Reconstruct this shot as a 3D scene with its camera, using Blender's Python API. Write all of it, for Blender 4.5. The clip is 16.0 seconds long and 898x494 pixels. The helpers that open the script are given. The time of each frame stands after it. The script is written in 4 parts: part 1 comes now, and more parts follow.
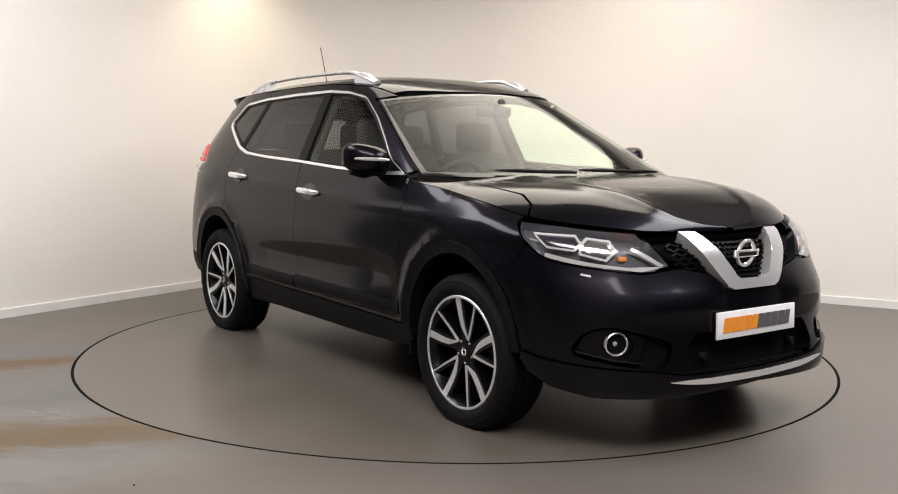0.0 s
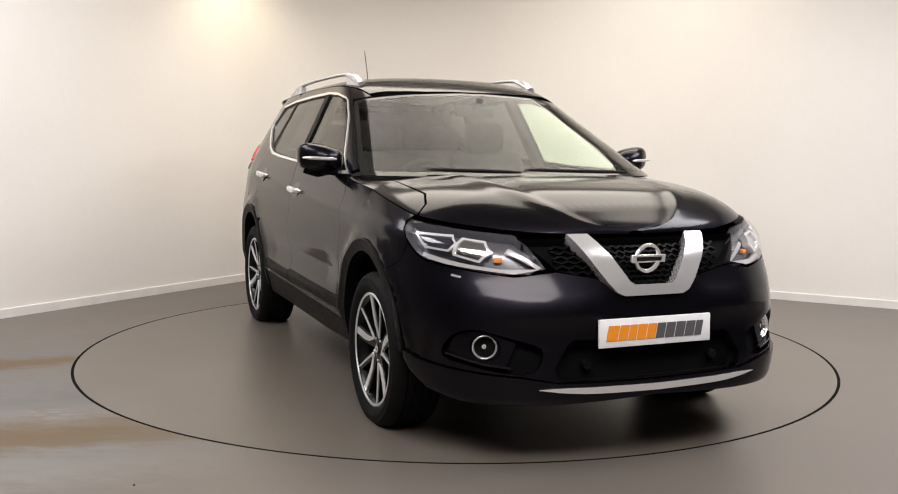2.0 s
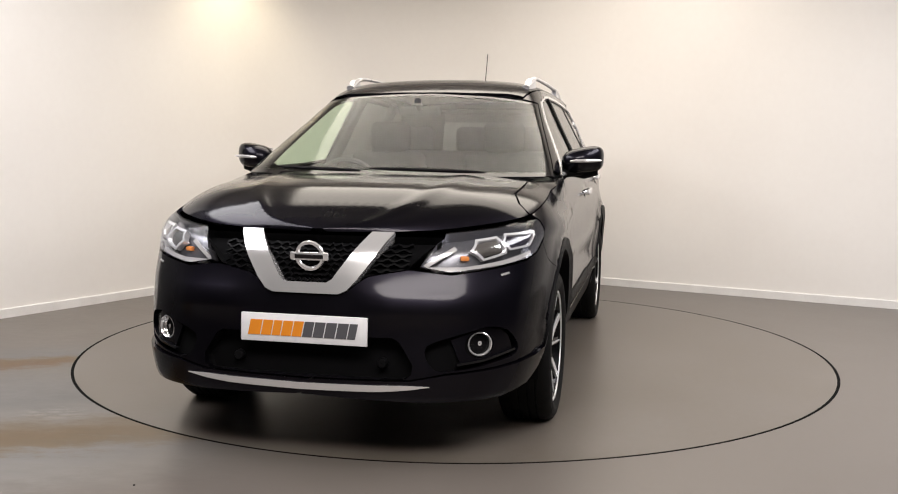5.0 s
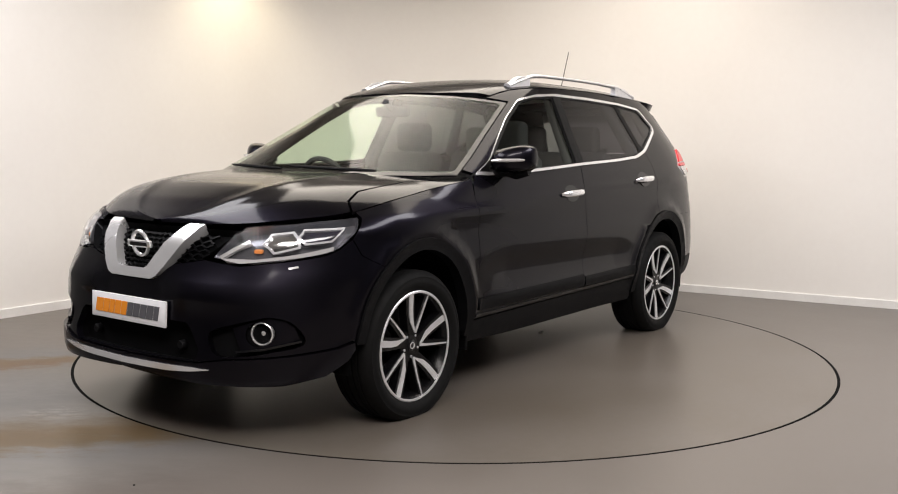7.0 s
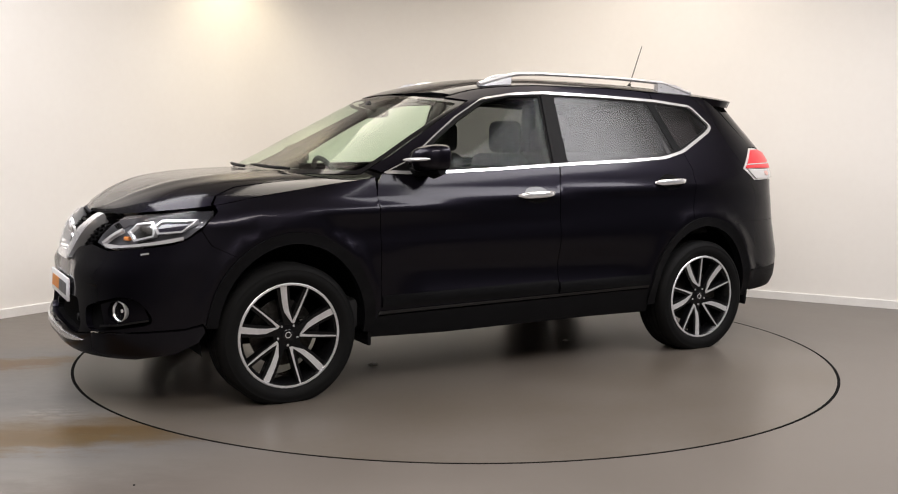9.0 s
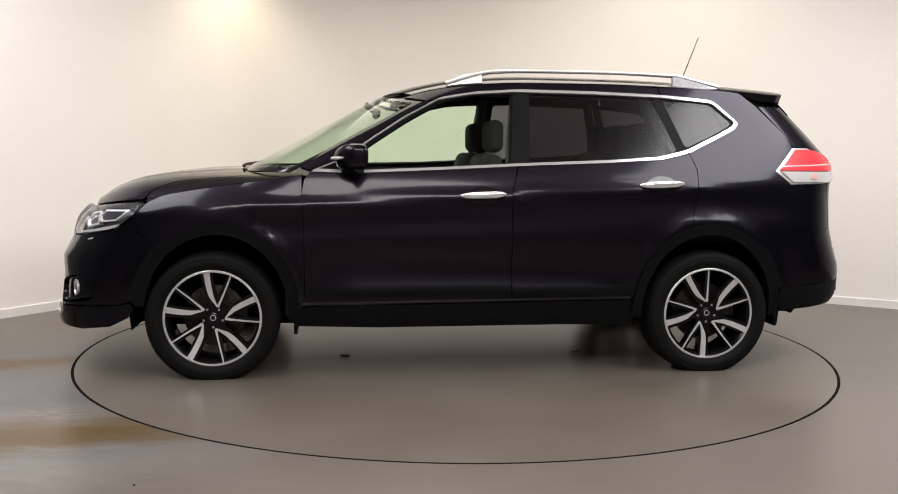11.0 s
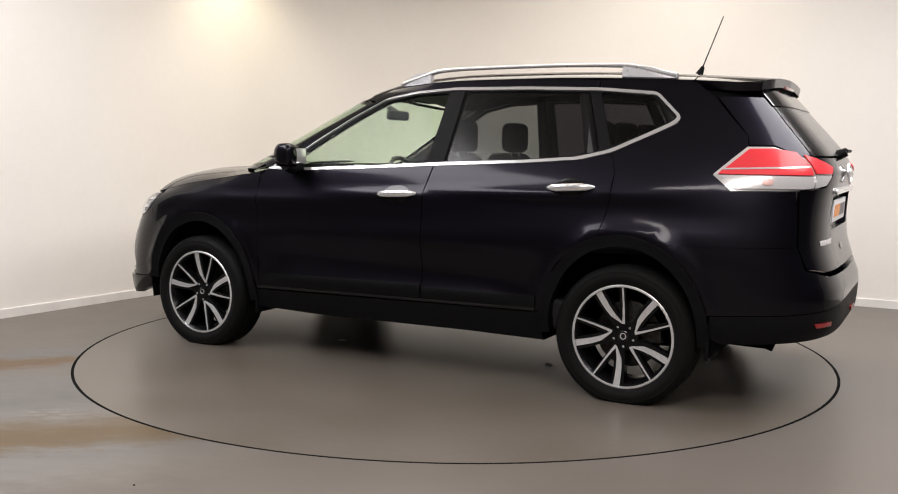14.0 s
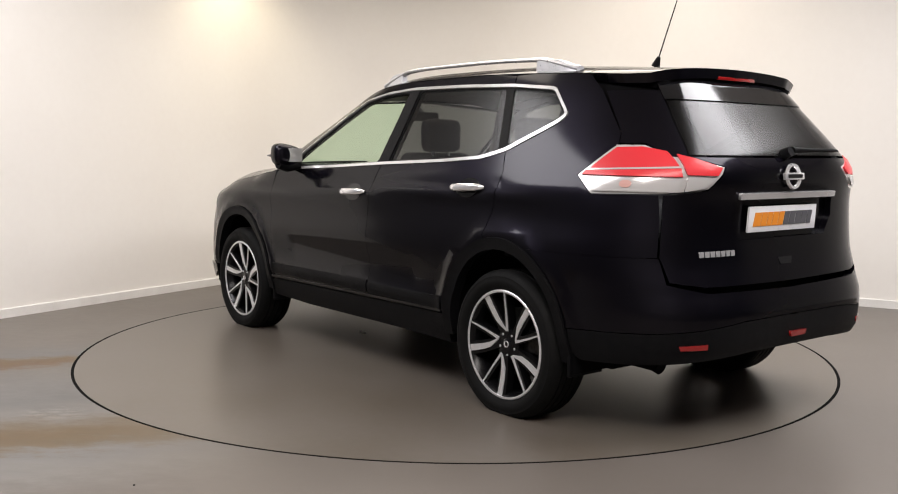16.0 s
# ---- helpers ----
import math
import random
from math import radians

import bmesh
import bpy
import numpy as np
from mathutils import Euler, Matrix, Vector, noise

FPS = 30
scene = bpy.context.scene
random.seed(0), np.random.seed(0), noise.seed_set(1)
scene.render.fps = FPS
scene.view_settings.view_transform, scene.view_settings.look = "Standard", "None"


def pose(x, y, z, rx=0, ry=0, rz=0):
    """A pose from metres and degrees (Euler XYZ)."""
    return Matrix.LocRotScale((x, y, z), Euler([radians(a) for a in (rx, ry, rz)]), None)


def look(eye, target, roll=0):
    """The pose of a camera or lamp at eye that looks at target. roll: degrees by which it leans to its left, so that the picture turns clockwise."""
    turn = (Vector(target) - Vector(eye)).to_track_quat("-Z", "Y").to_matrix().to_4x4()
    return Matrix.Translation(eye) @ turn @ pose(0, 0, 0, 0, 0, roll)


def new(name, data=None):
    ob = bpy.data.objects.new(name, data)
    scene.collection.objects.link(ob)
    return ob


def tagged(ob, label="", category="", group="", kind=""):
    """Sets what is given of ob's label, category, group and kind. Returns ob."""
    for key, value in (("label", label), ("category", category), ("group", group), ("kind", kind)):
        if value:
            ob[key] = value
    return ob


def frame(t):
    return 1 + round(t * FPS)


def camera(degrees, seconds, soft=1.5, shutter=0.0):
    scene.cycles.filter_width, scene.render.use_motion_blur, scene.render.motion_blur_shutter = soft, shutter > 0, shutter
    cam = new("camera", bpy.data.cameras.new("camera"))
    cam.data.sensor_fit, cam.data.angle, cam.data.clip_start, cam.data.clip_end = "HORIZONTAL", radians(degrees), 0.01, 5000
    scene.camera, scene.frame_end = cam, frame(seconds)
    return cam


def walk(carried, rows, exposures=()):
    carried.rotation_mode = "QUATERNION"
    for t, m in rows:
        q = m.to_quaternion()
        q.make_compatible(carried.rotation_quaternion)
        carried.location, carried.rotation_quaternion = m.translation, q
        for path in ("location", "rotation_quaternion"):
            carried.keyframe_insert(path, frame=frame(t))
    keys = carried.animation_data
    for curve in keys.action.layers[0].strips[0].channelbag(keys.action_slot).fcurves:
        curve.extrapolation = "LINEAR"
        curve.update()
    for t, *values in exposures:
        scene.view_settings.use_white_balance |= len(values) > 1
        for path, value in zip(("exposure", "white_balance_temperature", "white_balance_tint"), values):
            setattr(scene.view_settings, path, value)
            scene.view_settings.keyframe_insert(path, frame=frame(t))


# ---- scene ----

# ---------------------------------------------------------------- camera
cam = camera(50.97, 16.0, soft=1.05)
VIEW = pose(-.027, -5.851, 1.233, 90 - 5.936, 0, .16) @ pose(0, 0, 0, 0, 0, .63)
walk(cam, [(0.0, VIEW), (16.0, VIEW)], [(0.0, 0.0), (16.0, 0.0)])

# ---------------------------------------------------------------- light
CEILING = 3.3
COOL, WARM = (1.0, .975, 1.0), (1.0, .86, .58)
LIGHTS = [  # x, y, length along x, along y, watts, colour
    (3.1, -1.7, 1.8, 3.0, 158, COOL),
    (-2.8, -1.6, 1.8, 3.0, 128, COOL),
    # unseen panel on the camera's side, added to brighten the car's front
    (.1, -4.7, 3.4, 1.3, 185, (1.0, .93, .89)),
    (.3, .8, 3.6, 2.6, 108, (1.0, .89, .76)),
]
world = bpy.data.worlds.new("world")
scene.world = world
world.use_nodes = True
world.node_tree.nodes["Background"].inputs[0].default_value = (.8, .85, 1.0, 1)
world.node_tree.nodes["Background"].inputs[1].default_value = .03


def area(name, m, sx, sy, watts, colour):
    l = bpy.data.lights.new(name, "AREA")
    l.shape, l.size, l.size_y, l.energy, l.color = "RECTANGLE", sx, sy, watts, colour
    ob = new(name, l)
    ob.matrix_world = m
    return ob


for x, y, sx, sy, watts, colour in LIGHTS:
    area("panel_lamp", pose(x, y, CEILING - .075), sx, sy, watts, colour)
SPOT = (-1.56, 2.30, CEILING - .25)
spot = bpy.data.lights.new("wall_spot_lamp", "SPOT")
spot.energy, spot.color, spot.spot_size, spot.spot_blend, spot.shadow_soft_size = 36, WARM, radians(110), 1.0, .06
new("wall_spot_lamp", spot).matrix_world = look(SPOT, (-1.98, 2.66, 2.0))


# ---------------------------------------------------------------- materials
def material(name, colour, rough=.5, metal=0.0, coat=0.0, coat_rough=.03, spec=.5, emit=None, glow=0.0):
    m = bpy.data.materials.new(name)
    m.use_nodes = True
    b = m.node_tree.nodes["Principled BSDF"]
    b.inputs["Base Color"].default_value = (*colour, 1)
    b.inputs["Roughness"].default_value = rough
    b.inputs["Metallic"].default_value = metal
    b.inputs["Coat Weight"].default_value = coat
    b.inputs["Coat Roughness"].default_value = coat_rough
    b.inputs["Specular IOR Level"].default_value = spec
    if emit:
        b.inputs["Emission Color"].default_value = (*emit, 1)
        b.inputs["Emission Strength"].default_value = glow
    return m


def textured(m, scale, low, high, rough=None, bump=0.0, bump_scale=None, detail=6, stretch=(1, 1, 1)):
    """Two scales of noise between two colours, in the object's own metres."""
    t = m.node_tree
    b = t.nodes["Principled BSDF"]
    co, mp = t.nodes.new("ShaderNodeTexCoord"), t.nodes.new("ShaderNodeMapping")
    t.links.new(co.outputs["Object"], mp.inputs["Vector"])
    mp.inputs["Scale"].default_value = stretch
    big, fine, ramp = t.nodes.new("ShaderNodeTexNoise"), t.nodes.new("ShaderNodeTexNoise"), t.nodes.new("ShaderNodeMix")
    big.inputs["Scale"].default_value, big.inputs["Detail"].default_value = scale, detail
    fine.inputs["Scale"].default_value, fine.inputs["Detail"].default_value = scale * 17, 3
    for n in (big, fine):
        t.links.new(mp.outputs[0], n.inputs["Vector"])
    add = t.nodes.new("ShaderNodeMath")
    add.operation = "MULTIPLY_ADD"
    add.inputs[1].default_value = .35
    t.links.new(fine.outputs[0], add.inputs[0])
    t.links.new(big.outputs[0], add.inputs[2])
    span = t.nodes.new("ShaderNodeMapRange")
    span.inputs[1].default_value, span.inputs[2].default_value = .42, .95
    t.links.new(add.outputs[0], span.inputs[0])
    ramp.data_type = "RGBA"
    ramp.inputs[6].default_value, ramp.inputs[7].default_value = (*low, 1), (*high, 1)
    t.links.new(span.outputs[0], ramp.inputs[0])
    t.links.new(ramp.outputs[2], b.inputs["Base Color"])
    if rough:
        r = t.nodes.new("ShaderNodeMapRange")
        r.inputs[3].default_value, r.inputs[4].default_value = rough
        t.links.new(span.outputs[0], r.inputs[0])
        t.links.new(r.outputs[0], b.inputs["Roughness"])
    if bump:
        bn, n = t.nodes.new("ShaderNodeBump"), t.nodes.new("ShaderNodeTexNoise")
        n.inputs["Scale"].default_value = bump_scale
        t.links.new(mp.outputs[0], n.inputs["Vector"])
        bn.inputs["Strength"].default_value, bn.inputs["Distance"].default_value = bump, .002
        t.links.new(n.outputs[0], bn.inputs["Height"])
        t.links.new(bn.outputs[0], b.inputs["Normal"])
    return m


def pane_material(name, tint, mirror_share=.007, rough=.08):
    """A thin pane: lets light through with its tint, and mirrors by Fresnel."""
    m = bpy.data.materials.new(name)
    m.use_nodes = True
    t = m.node_tree
    t.nodes.remove(t.nodes["Principled BSDF"])
    out = t.nodes["Material Output"]
    clear, gloss, mix, fres = (t.nodes.new(n) for n in ("ShaderNodeBsdfTransparent", "ShaderNodeBsdfGlossy", "ShaderNodeMixShader", "ShaderNodeLayerWeight"))
    clear.inputs[0].default_value = (*tint, 1)
    gloss.inputs["Roughness"].default_value = rough
    gloss.inputs[0].default_value = (1, 1, 1, 1)
    fres.inputs[0].default_value = .5
    power, share = t.nodes.new("ShaderNodeMath"), t.nodes.new("ShaderNodeMath")
    power.operation, share.operation = "POWER", "MULTIPLY_ADD"
    power.inputs[1].default_value, share.inputs[1].default_value, share.inputs[2].default_value = 5.0, .8, mirror_share
    t.links.new(fres.outputs["Facing"], power.inputs[0])
    t.links.new(power.outputs[0], share.inputs[0])
    t.links.new(share.outputs[0], mix.inputs[0])
    t.links.new(clear.outputs[0], mix.inputs[1])
    t.links.new(gloss.outputs[0], mix.inputs[2])
    t.links.new(mix.outputs[0], out.inputs[0])
    return m


PAINT = material("black_metallic_paint", (.0118, .0107, .0158), .38, .9, 1.0, .12, spec=.2)
PAINT.node_tree.nodes["Principled BSDF"].inputs["Coat IOR"].default_value = 1.27
PAINT.node_tree.nodes["Principled BSDF"].inputs["Specular Tint"].default_value = (.12, .11, .15, 1)
PLASTIC = textured(material("grained_black_plastic", (.008, .008, .009), .5, spec=.10), 40, (.003, .003, .0036), (.006, .006, .0068), (.42, .6), .25, 900)
GLOSS = material("gloss_black_plastic", (.006, .006, .007), .08)
CHROME = material("chrome", (.92, .92, .93), .18, .72)
SATIN = textured(material("satin_silver", (.7, .7, .72), .35, .6), 30, (.66, .66, .68), (.76, .76, .78), (.25, .38))
RUBBER = textured(material("tyre_rubber", (.006, .006, .006), .75, spec=.15), 25, (.0025, .0025, .0025), (.005, .005, .005), (.6, .85))
WELL = material("dark_underside", (.003, .003, .0035), .9, spec=.08)
ALLOY_DARK = material("gloss_black_alloy", (.004, .004, .0045), .25, 0, 0, spec=.25)
ALLOY = textured(material("machined_alloy", (.75, .75, .76), .4, .7), 60, (.74, .74, .75), (.86, .86, .87), (.34, .48))
DISC = textured(material("brake_disc_steel", (.06, .055, .05), .4, 1.0), 50, (.03, .028, .026), (.09, .085, .08), (.35, .55))
CLEAR = pane_material("clear_glass", (.86, .97, .86))
SCREEN = pane_material("windscreen_glass", (.74, .84, .74))
PRIVACY = pane_material("privacy_glass", (.16, .155, .17), .034, .20)
LENS = pane_material("clear_lens", (.94, .95, .96))
RED = material("red_lamp_lens", (.68, .04, .05), .3, 0, .25, .1, spec=.25)
RED_DARK = material("dark_red_reflector", (.25, .008, .008), .15, 0, 1.0, .02)
LAMP_WHITE = material("frosted_clear_lamp", (.60, .585, .58), .16, .25, 1.0, .02)
LAMP_GREY = material("lamp_bowl_grey", (.20, .20, .22), .25, .6)
LAMP_DARK = material("dark_projector_lens", (.03, .028, .04), .08, 0, 1.0, .02)
PINK = material("pink_bulb", (.62, .36, .32), .25, 0, .5)
MESH = material("black_grille_mesh", (.003, .003, .0035), .5, spec=.06)
LAMP_FRAME = material("bright_lamp_frame", (.85, .85, .87), .2, .5)
AMBER = material("amber_bulb", (.85, .30, .08), .25, 0, .5)
REFLECTOR = material("lamp_reflector", (.8, .8, .8), .12, 1.0)
PLATE = textured(material("white_plate", (.82, .82, .84), .3), 20, (.76, .77, .80), (.86, .86, .88), (.25, .4))
ORANGE = material("orange_print", (.80, .27, .02), .4)
GREY = material("grey_print", (.09, .09, .10), .4)
FABRIC = textured(material("dark_seat_cloth", (.02, .02, .022), .9), 30, (.014, .014, .016), (.032, .031, .032), (.8, .95), .3, 700)
TRIM = textured(material("dark_cabin_plastic", (.03, .03, .032), .65), 30, (.02, .02, .022), (.04, .04, .042), (.55, .75), .2, 600)
LINING = textured(material("light_headlining", (.45, .43, .40), .9), 20, (.40, .38, .36), (.5, .48, .45))
WALL = textured(material("white_wall_paint", (.8, .77, .73), .6), 1.2, (.775, .745, .71), (.815, .79, .755), (.5, .68), .12, 160)
SKIRT = textured(material("white_skirting", (.78, .76, .74), .45), 6, (.70, .68, .66), (.80, .79, .77), (.35, .55))
DARKWALL = textured(material("dark_grey_wall", (.10, .10, .10), .8), 2, (.085, .082, .08), (.12, .117, .115))
CEIL = textured(material("ceiling_white", (.5, .49, .47), .8), 3, (.62, .60, .57), (.72, .70, .67))
LIGHTCASE = material("lamp_casing", (.7, .7, .7), .4)
DIFFUSER = material("lamp_diffuser", (.8, .8, .8), .5, emit=(.95, .97, 1.0), glow=.5)
LITTER = material("pale_paper", (.88, .86, .82), .8)


def floor_material(name, stained):
    m = material(name, (.2, .18, .16), .3)
    textured(m, 1.3, *(((.110, .096, .084), (.130, .114, .101), (.33, .39)) if stained else ((.096, .080, .063), (.134, .118, .104), (.31, .35))))
    if not stained:
        return m
    # brown and pale streaks across the concrete, on one side of the room, broken up by noise
    t = m.node_tree
    b = t.nodes["Principled BSDF"]
    base = b.inputs["Base Color"].links[0].from_socket
    co, sep, warp, way = (t.nodes.new(q) for q in ("ShaderNodeTexCoord", "ShaderNodeSeparateXYZ", "ShaderNodeTexNoise", "ShaderNodeMapping"))
    t.links.new(co.outputs["Object"], sep.inputs[0])
    way.inputs["Scale"].default_value = (.8, 3.0, 1)
    t.links.new(co.outputs["Object"], way.inputs[0])
    t.links.new(way.outputs[0], warp.inputs["Vector"])
    warp.inputs["Scale"].default_value, warp.inputs["Detail"].default_value, warp.inputs["Roughness"].default_value = 2.0, 12, .72

    def calc(op, p, q, r=0.0):
        n = t.nodes.new("ShaderNodeMath")
        n.operation = op
        for i, v in enumerate((p, q, r)):
            if hasattr(v, "is_linked"):
                t.links.new(v, n.inputs[i])
            else:
                n.inputs[i].default_value = v
        return n.outputs[0]
    across = calc("MULTIPLY_ADD", sep.outputs["X"], -.3, sep.outputs["Y"])
    across = calc("MULTIPLY_ADD", warp.outputs[0], .75, across)
    place = calc("MULTIPLY_ADD", across, 1 / 3.6, (2.6 - .375) / 3.6)
    ramp = t.nodes.new("ShaderNodeValToRGB")
    stops = [(0.100, (0.109, 0.094, 0.084)), (0.200, (0.141, 0.133, 0.123)), (0.245, (0.121, 0.117, 0.115)), (0.285, (0.083, 0.052, 0.016)), (0.330, (0.081, 0.045, 0.009)), (0.370, (0.093, 0.066, 0.037)), (0.430, (0.126, 0.117, 0.108)),
             (0.500, (0.090, 0.087, 0.085)), (0.620, (0.104, 0.097, 0.093)), (0.700, (0.108, 0.097, 0.086)), (0.735, (0.081, 0.038, 0.009)), (0.775, (0.089, 0.049, 0.010)), (0.810, (0.096, 0.093, 0.093)), (0.900, (0.109, 0.093, 0.080))]
    e = ramp.color_ramp.elements
    e[0].position, e[0].color, e[1].position, e[1].color = stops[0][0], (*stops[0][1], 1), stops[-1][0], (*stops[-1][1], 1)
    for p, c in stops[1:-1]:
        e.new(p).color = (*c, 1)
    # finer ragged edges on the streaks
    way2, fine = t.nodes.new("ShaderNodeMapping"), t.nodes.new("ShaderNodeTexNoise")
    way2.inputs["Scale"].default_value = (2.2, 5.5, 1)
    t.links.new(co.outputs["Object"], way2.inputs[0])
    t.links.new(way2.outputs[0], fine.inputs["Vector"])
    fine.inputs["Scale"].default_value, fine.inputs["Detail"].default_value, fine.inputs["Roughness"].default_value = 3.0, 8, .7
    ragged = calc("MULTIPLY_ADD", fine.outputs[0], .13, -.065)
    place = calc("ADD", place, ragged)
    t.links.new(place, ramp.inputs[0])
    edge = calc("MULTIPLY_ADD", warp.outputs[0], .9, sep.outputs["X"])
    side = t.nodes.new("ShaderNodeMapRange")
    side.interpolation_type = "SMOOTHSTEP"
    side.inputs[1].default_value, side.inputs[2].default_value, side.inputs[3].default_value, side.inputs[4].default_value = -1.35, .05, 1.0, 0.0
    t.links.new(edge, side.inputs[0])
    mix = t.nodes.new("ShaderNodeMix")
    mix.data_type = "RGBA"
    t.links.new(side.outputs[0], mix.inputs[0])
    t.links.new(base, mix.inputs[6])
    t.links.new(ramp.outputs[0], mix.inputs[7])
    # mottling, and one flaking patch of pale cracks
    far = calc("POWER", calc("MULTIPLY", calc("ADD", sep.outputs["X"], 1.86), 5.5), 2.0)
    far = calc("ADD", far, calc("POWER", calc("MULTIPLY", calc("ADD", sep.outputs["Y"], 1.6), 6.5), 2.0))
    patch = calc("SUBTRACT", 1.0, calc("MULTIPLY_ADD", fine.outputs[0], .8, calc("ADD", far, -.4)))
    patch.node.use_clamp = True
    cells = t.nodes.new("ShaderNodeTexVoronoi")
    cells.feature = "DISTANCE_TO_EDGE"
    cells.inputs["Scale"].default_value = 3.0
    bent = t.nodes.new("ShaderNodeVectorMath")
    bent.operation = "ADD"
    t.links.new(way2.outputs[0], bent.inputs[0])
    t.links.new(fine.outputs["Color"], bent.inputs[1])
    t.links.new(bent.outputs[0], cells.inputs["Vector"])
    chips = calc("SUBTRACT", calc("MULTIPLY", cells.outputs["Distance"], 3.2), .28)
    gain = calc("MULTIPLY_ADD", calc("MULTIPLY", patch, chips), .6, calc("MULTIPLY_ADD", calc("SUBTRACT", fine.outputs[0], .5), calc("MULTIPLY", side.outputs[0], .55), 1.0))
    tone = t.nodes.new("ShaderNodeVectorMath")
    tone.operation = "SCALE"
    t.links.new(mix.outputs[2], tone.inputs[0])
    t.links.new(gain, tone.inputs["Scale"])
    t.links.new(tone.outputs[0], b.inputs["Base Color"])
    return m


FLOOR = floor_material("stained_grey_floor", True)
TABLE = floor_material("grey_turntable_floor", False)
SEAM = material("black_seam", (.004, .004, .004), .9, spec=.05)

# ---------------------------------------------------------------- mesh helpers
def mesh_object(name, verts, faces, mat, parent=None, label="", smooth=True, normals=None):
    me = bpy.data.meshes.new(name)
    me.from_pydata([tuple(map(float, v)) for v in verts], [], [tuple(map(int, f)) for f in faces])
    me.materials.append(mat)
    me.polygons.foreach_set("use_smooth", [smooth] * len(me.polygons))
    if normals is not None:
        me.normals_split_custom_set([tuple(map(float, normals[l.vertex_index])) for l in me.loops])
    ob = new(name, me)
    ob.parent = parent
    if label:
        ob["label"] = label
    return ob


def part(name, bm, mat, parent, label="", smooth=True, sharp=40):
    """Links a bmesh as one mesh object under a thing or a part."""
    bmesh.ops.recalc_face_normals(bm, faces=bm.faces)
    me = bpy.data.meshes.new(name)
    for f in bm.faces:
        f.smooth = smooth
    for e in bm.edges:
        e.smooth = not (len(e.link_faces) == 2 and e.calc_face_angle(0) > radians(sharp))
    bm.to_mesh(me)
    bm.free()
    me.materials.append(mat)
    ob = new(name, me)
    ob.parent = parent
    if label:
        ob["label"] = label
    return ob


def block(a, b, bevel=.0, seg=2, bm=None):
    bm = bm or bmesh.new()
    r = bmesh.ops.create_cube(bm, size=1)
    for v in r["verts"]:
        v.co = Vector([a[i] + (b[i] - a[i]) * (v.co[i] + .5) for i in range(3)])
    if bevel:
        es = list({e for v in r["verts"] for e in v.link_edges})
        bmesh.ops.bevel(bm, geom=es, offset=bevel, segments=seg, affect="EDGES", profile=.5)
    return bm


def lathe(profile, n=48, bm=None, closed=False):
    """Turns (radius, y) points round the y axis."""
    bm = bm or bmesh.new()
    rings = [[bm.verts.new((r * math.cos(2 * math.pi * i / n), y, r * math.sin(2 * math.pi * i / n))) for i in range(n)] for r, y in profile]
    pairs = list(zip(rings, rings[1:])) + ([(rings[-1], rings[0])] if closed else [])
    for a, b in pairs:
        for i in range(n):
            j = (i + 1) % n
            bm.faces.new((a[i], a[j], b[j], b[i]))
    return bm


def tube(points, radii, n=10, bm=None, flat=1.0):
    """A round (or flattened) bar along points."""
    bm = bm or bmesh.new()
    pts = [Vector(p) for p in points]
    rings = []
    for i, p in enumerate(pts):
        d = (pts[min(i + 1, len(pts) - 1)] - pts[max(i - 1, 0)]).normalized()
        side = d.cross(Vector((0, 0, 1)))
        side = side.normalized() if side.length > .05 else Vector((0, 1, 0))
        up = side.cross(d)
        r = radii[i] if hasattr(radii, "__len__") else radii
        rings.append([bm.verts.new(p + side * r * flat * math.cos(2 * math.pi * k / n) + up * r * math.sin(2 * math.pi * k / n)) for k in range(n)])
    for a, b in zip(rings, rings[1:]):
        for k in range(n):
            bm.faces.new((a[k], a[(k + 1) % n], b[(k + 1) % n], b[k]))
    bm.faces.new(rings[0][::-1])
    bm.faces.new(rings[-1])
    return bm


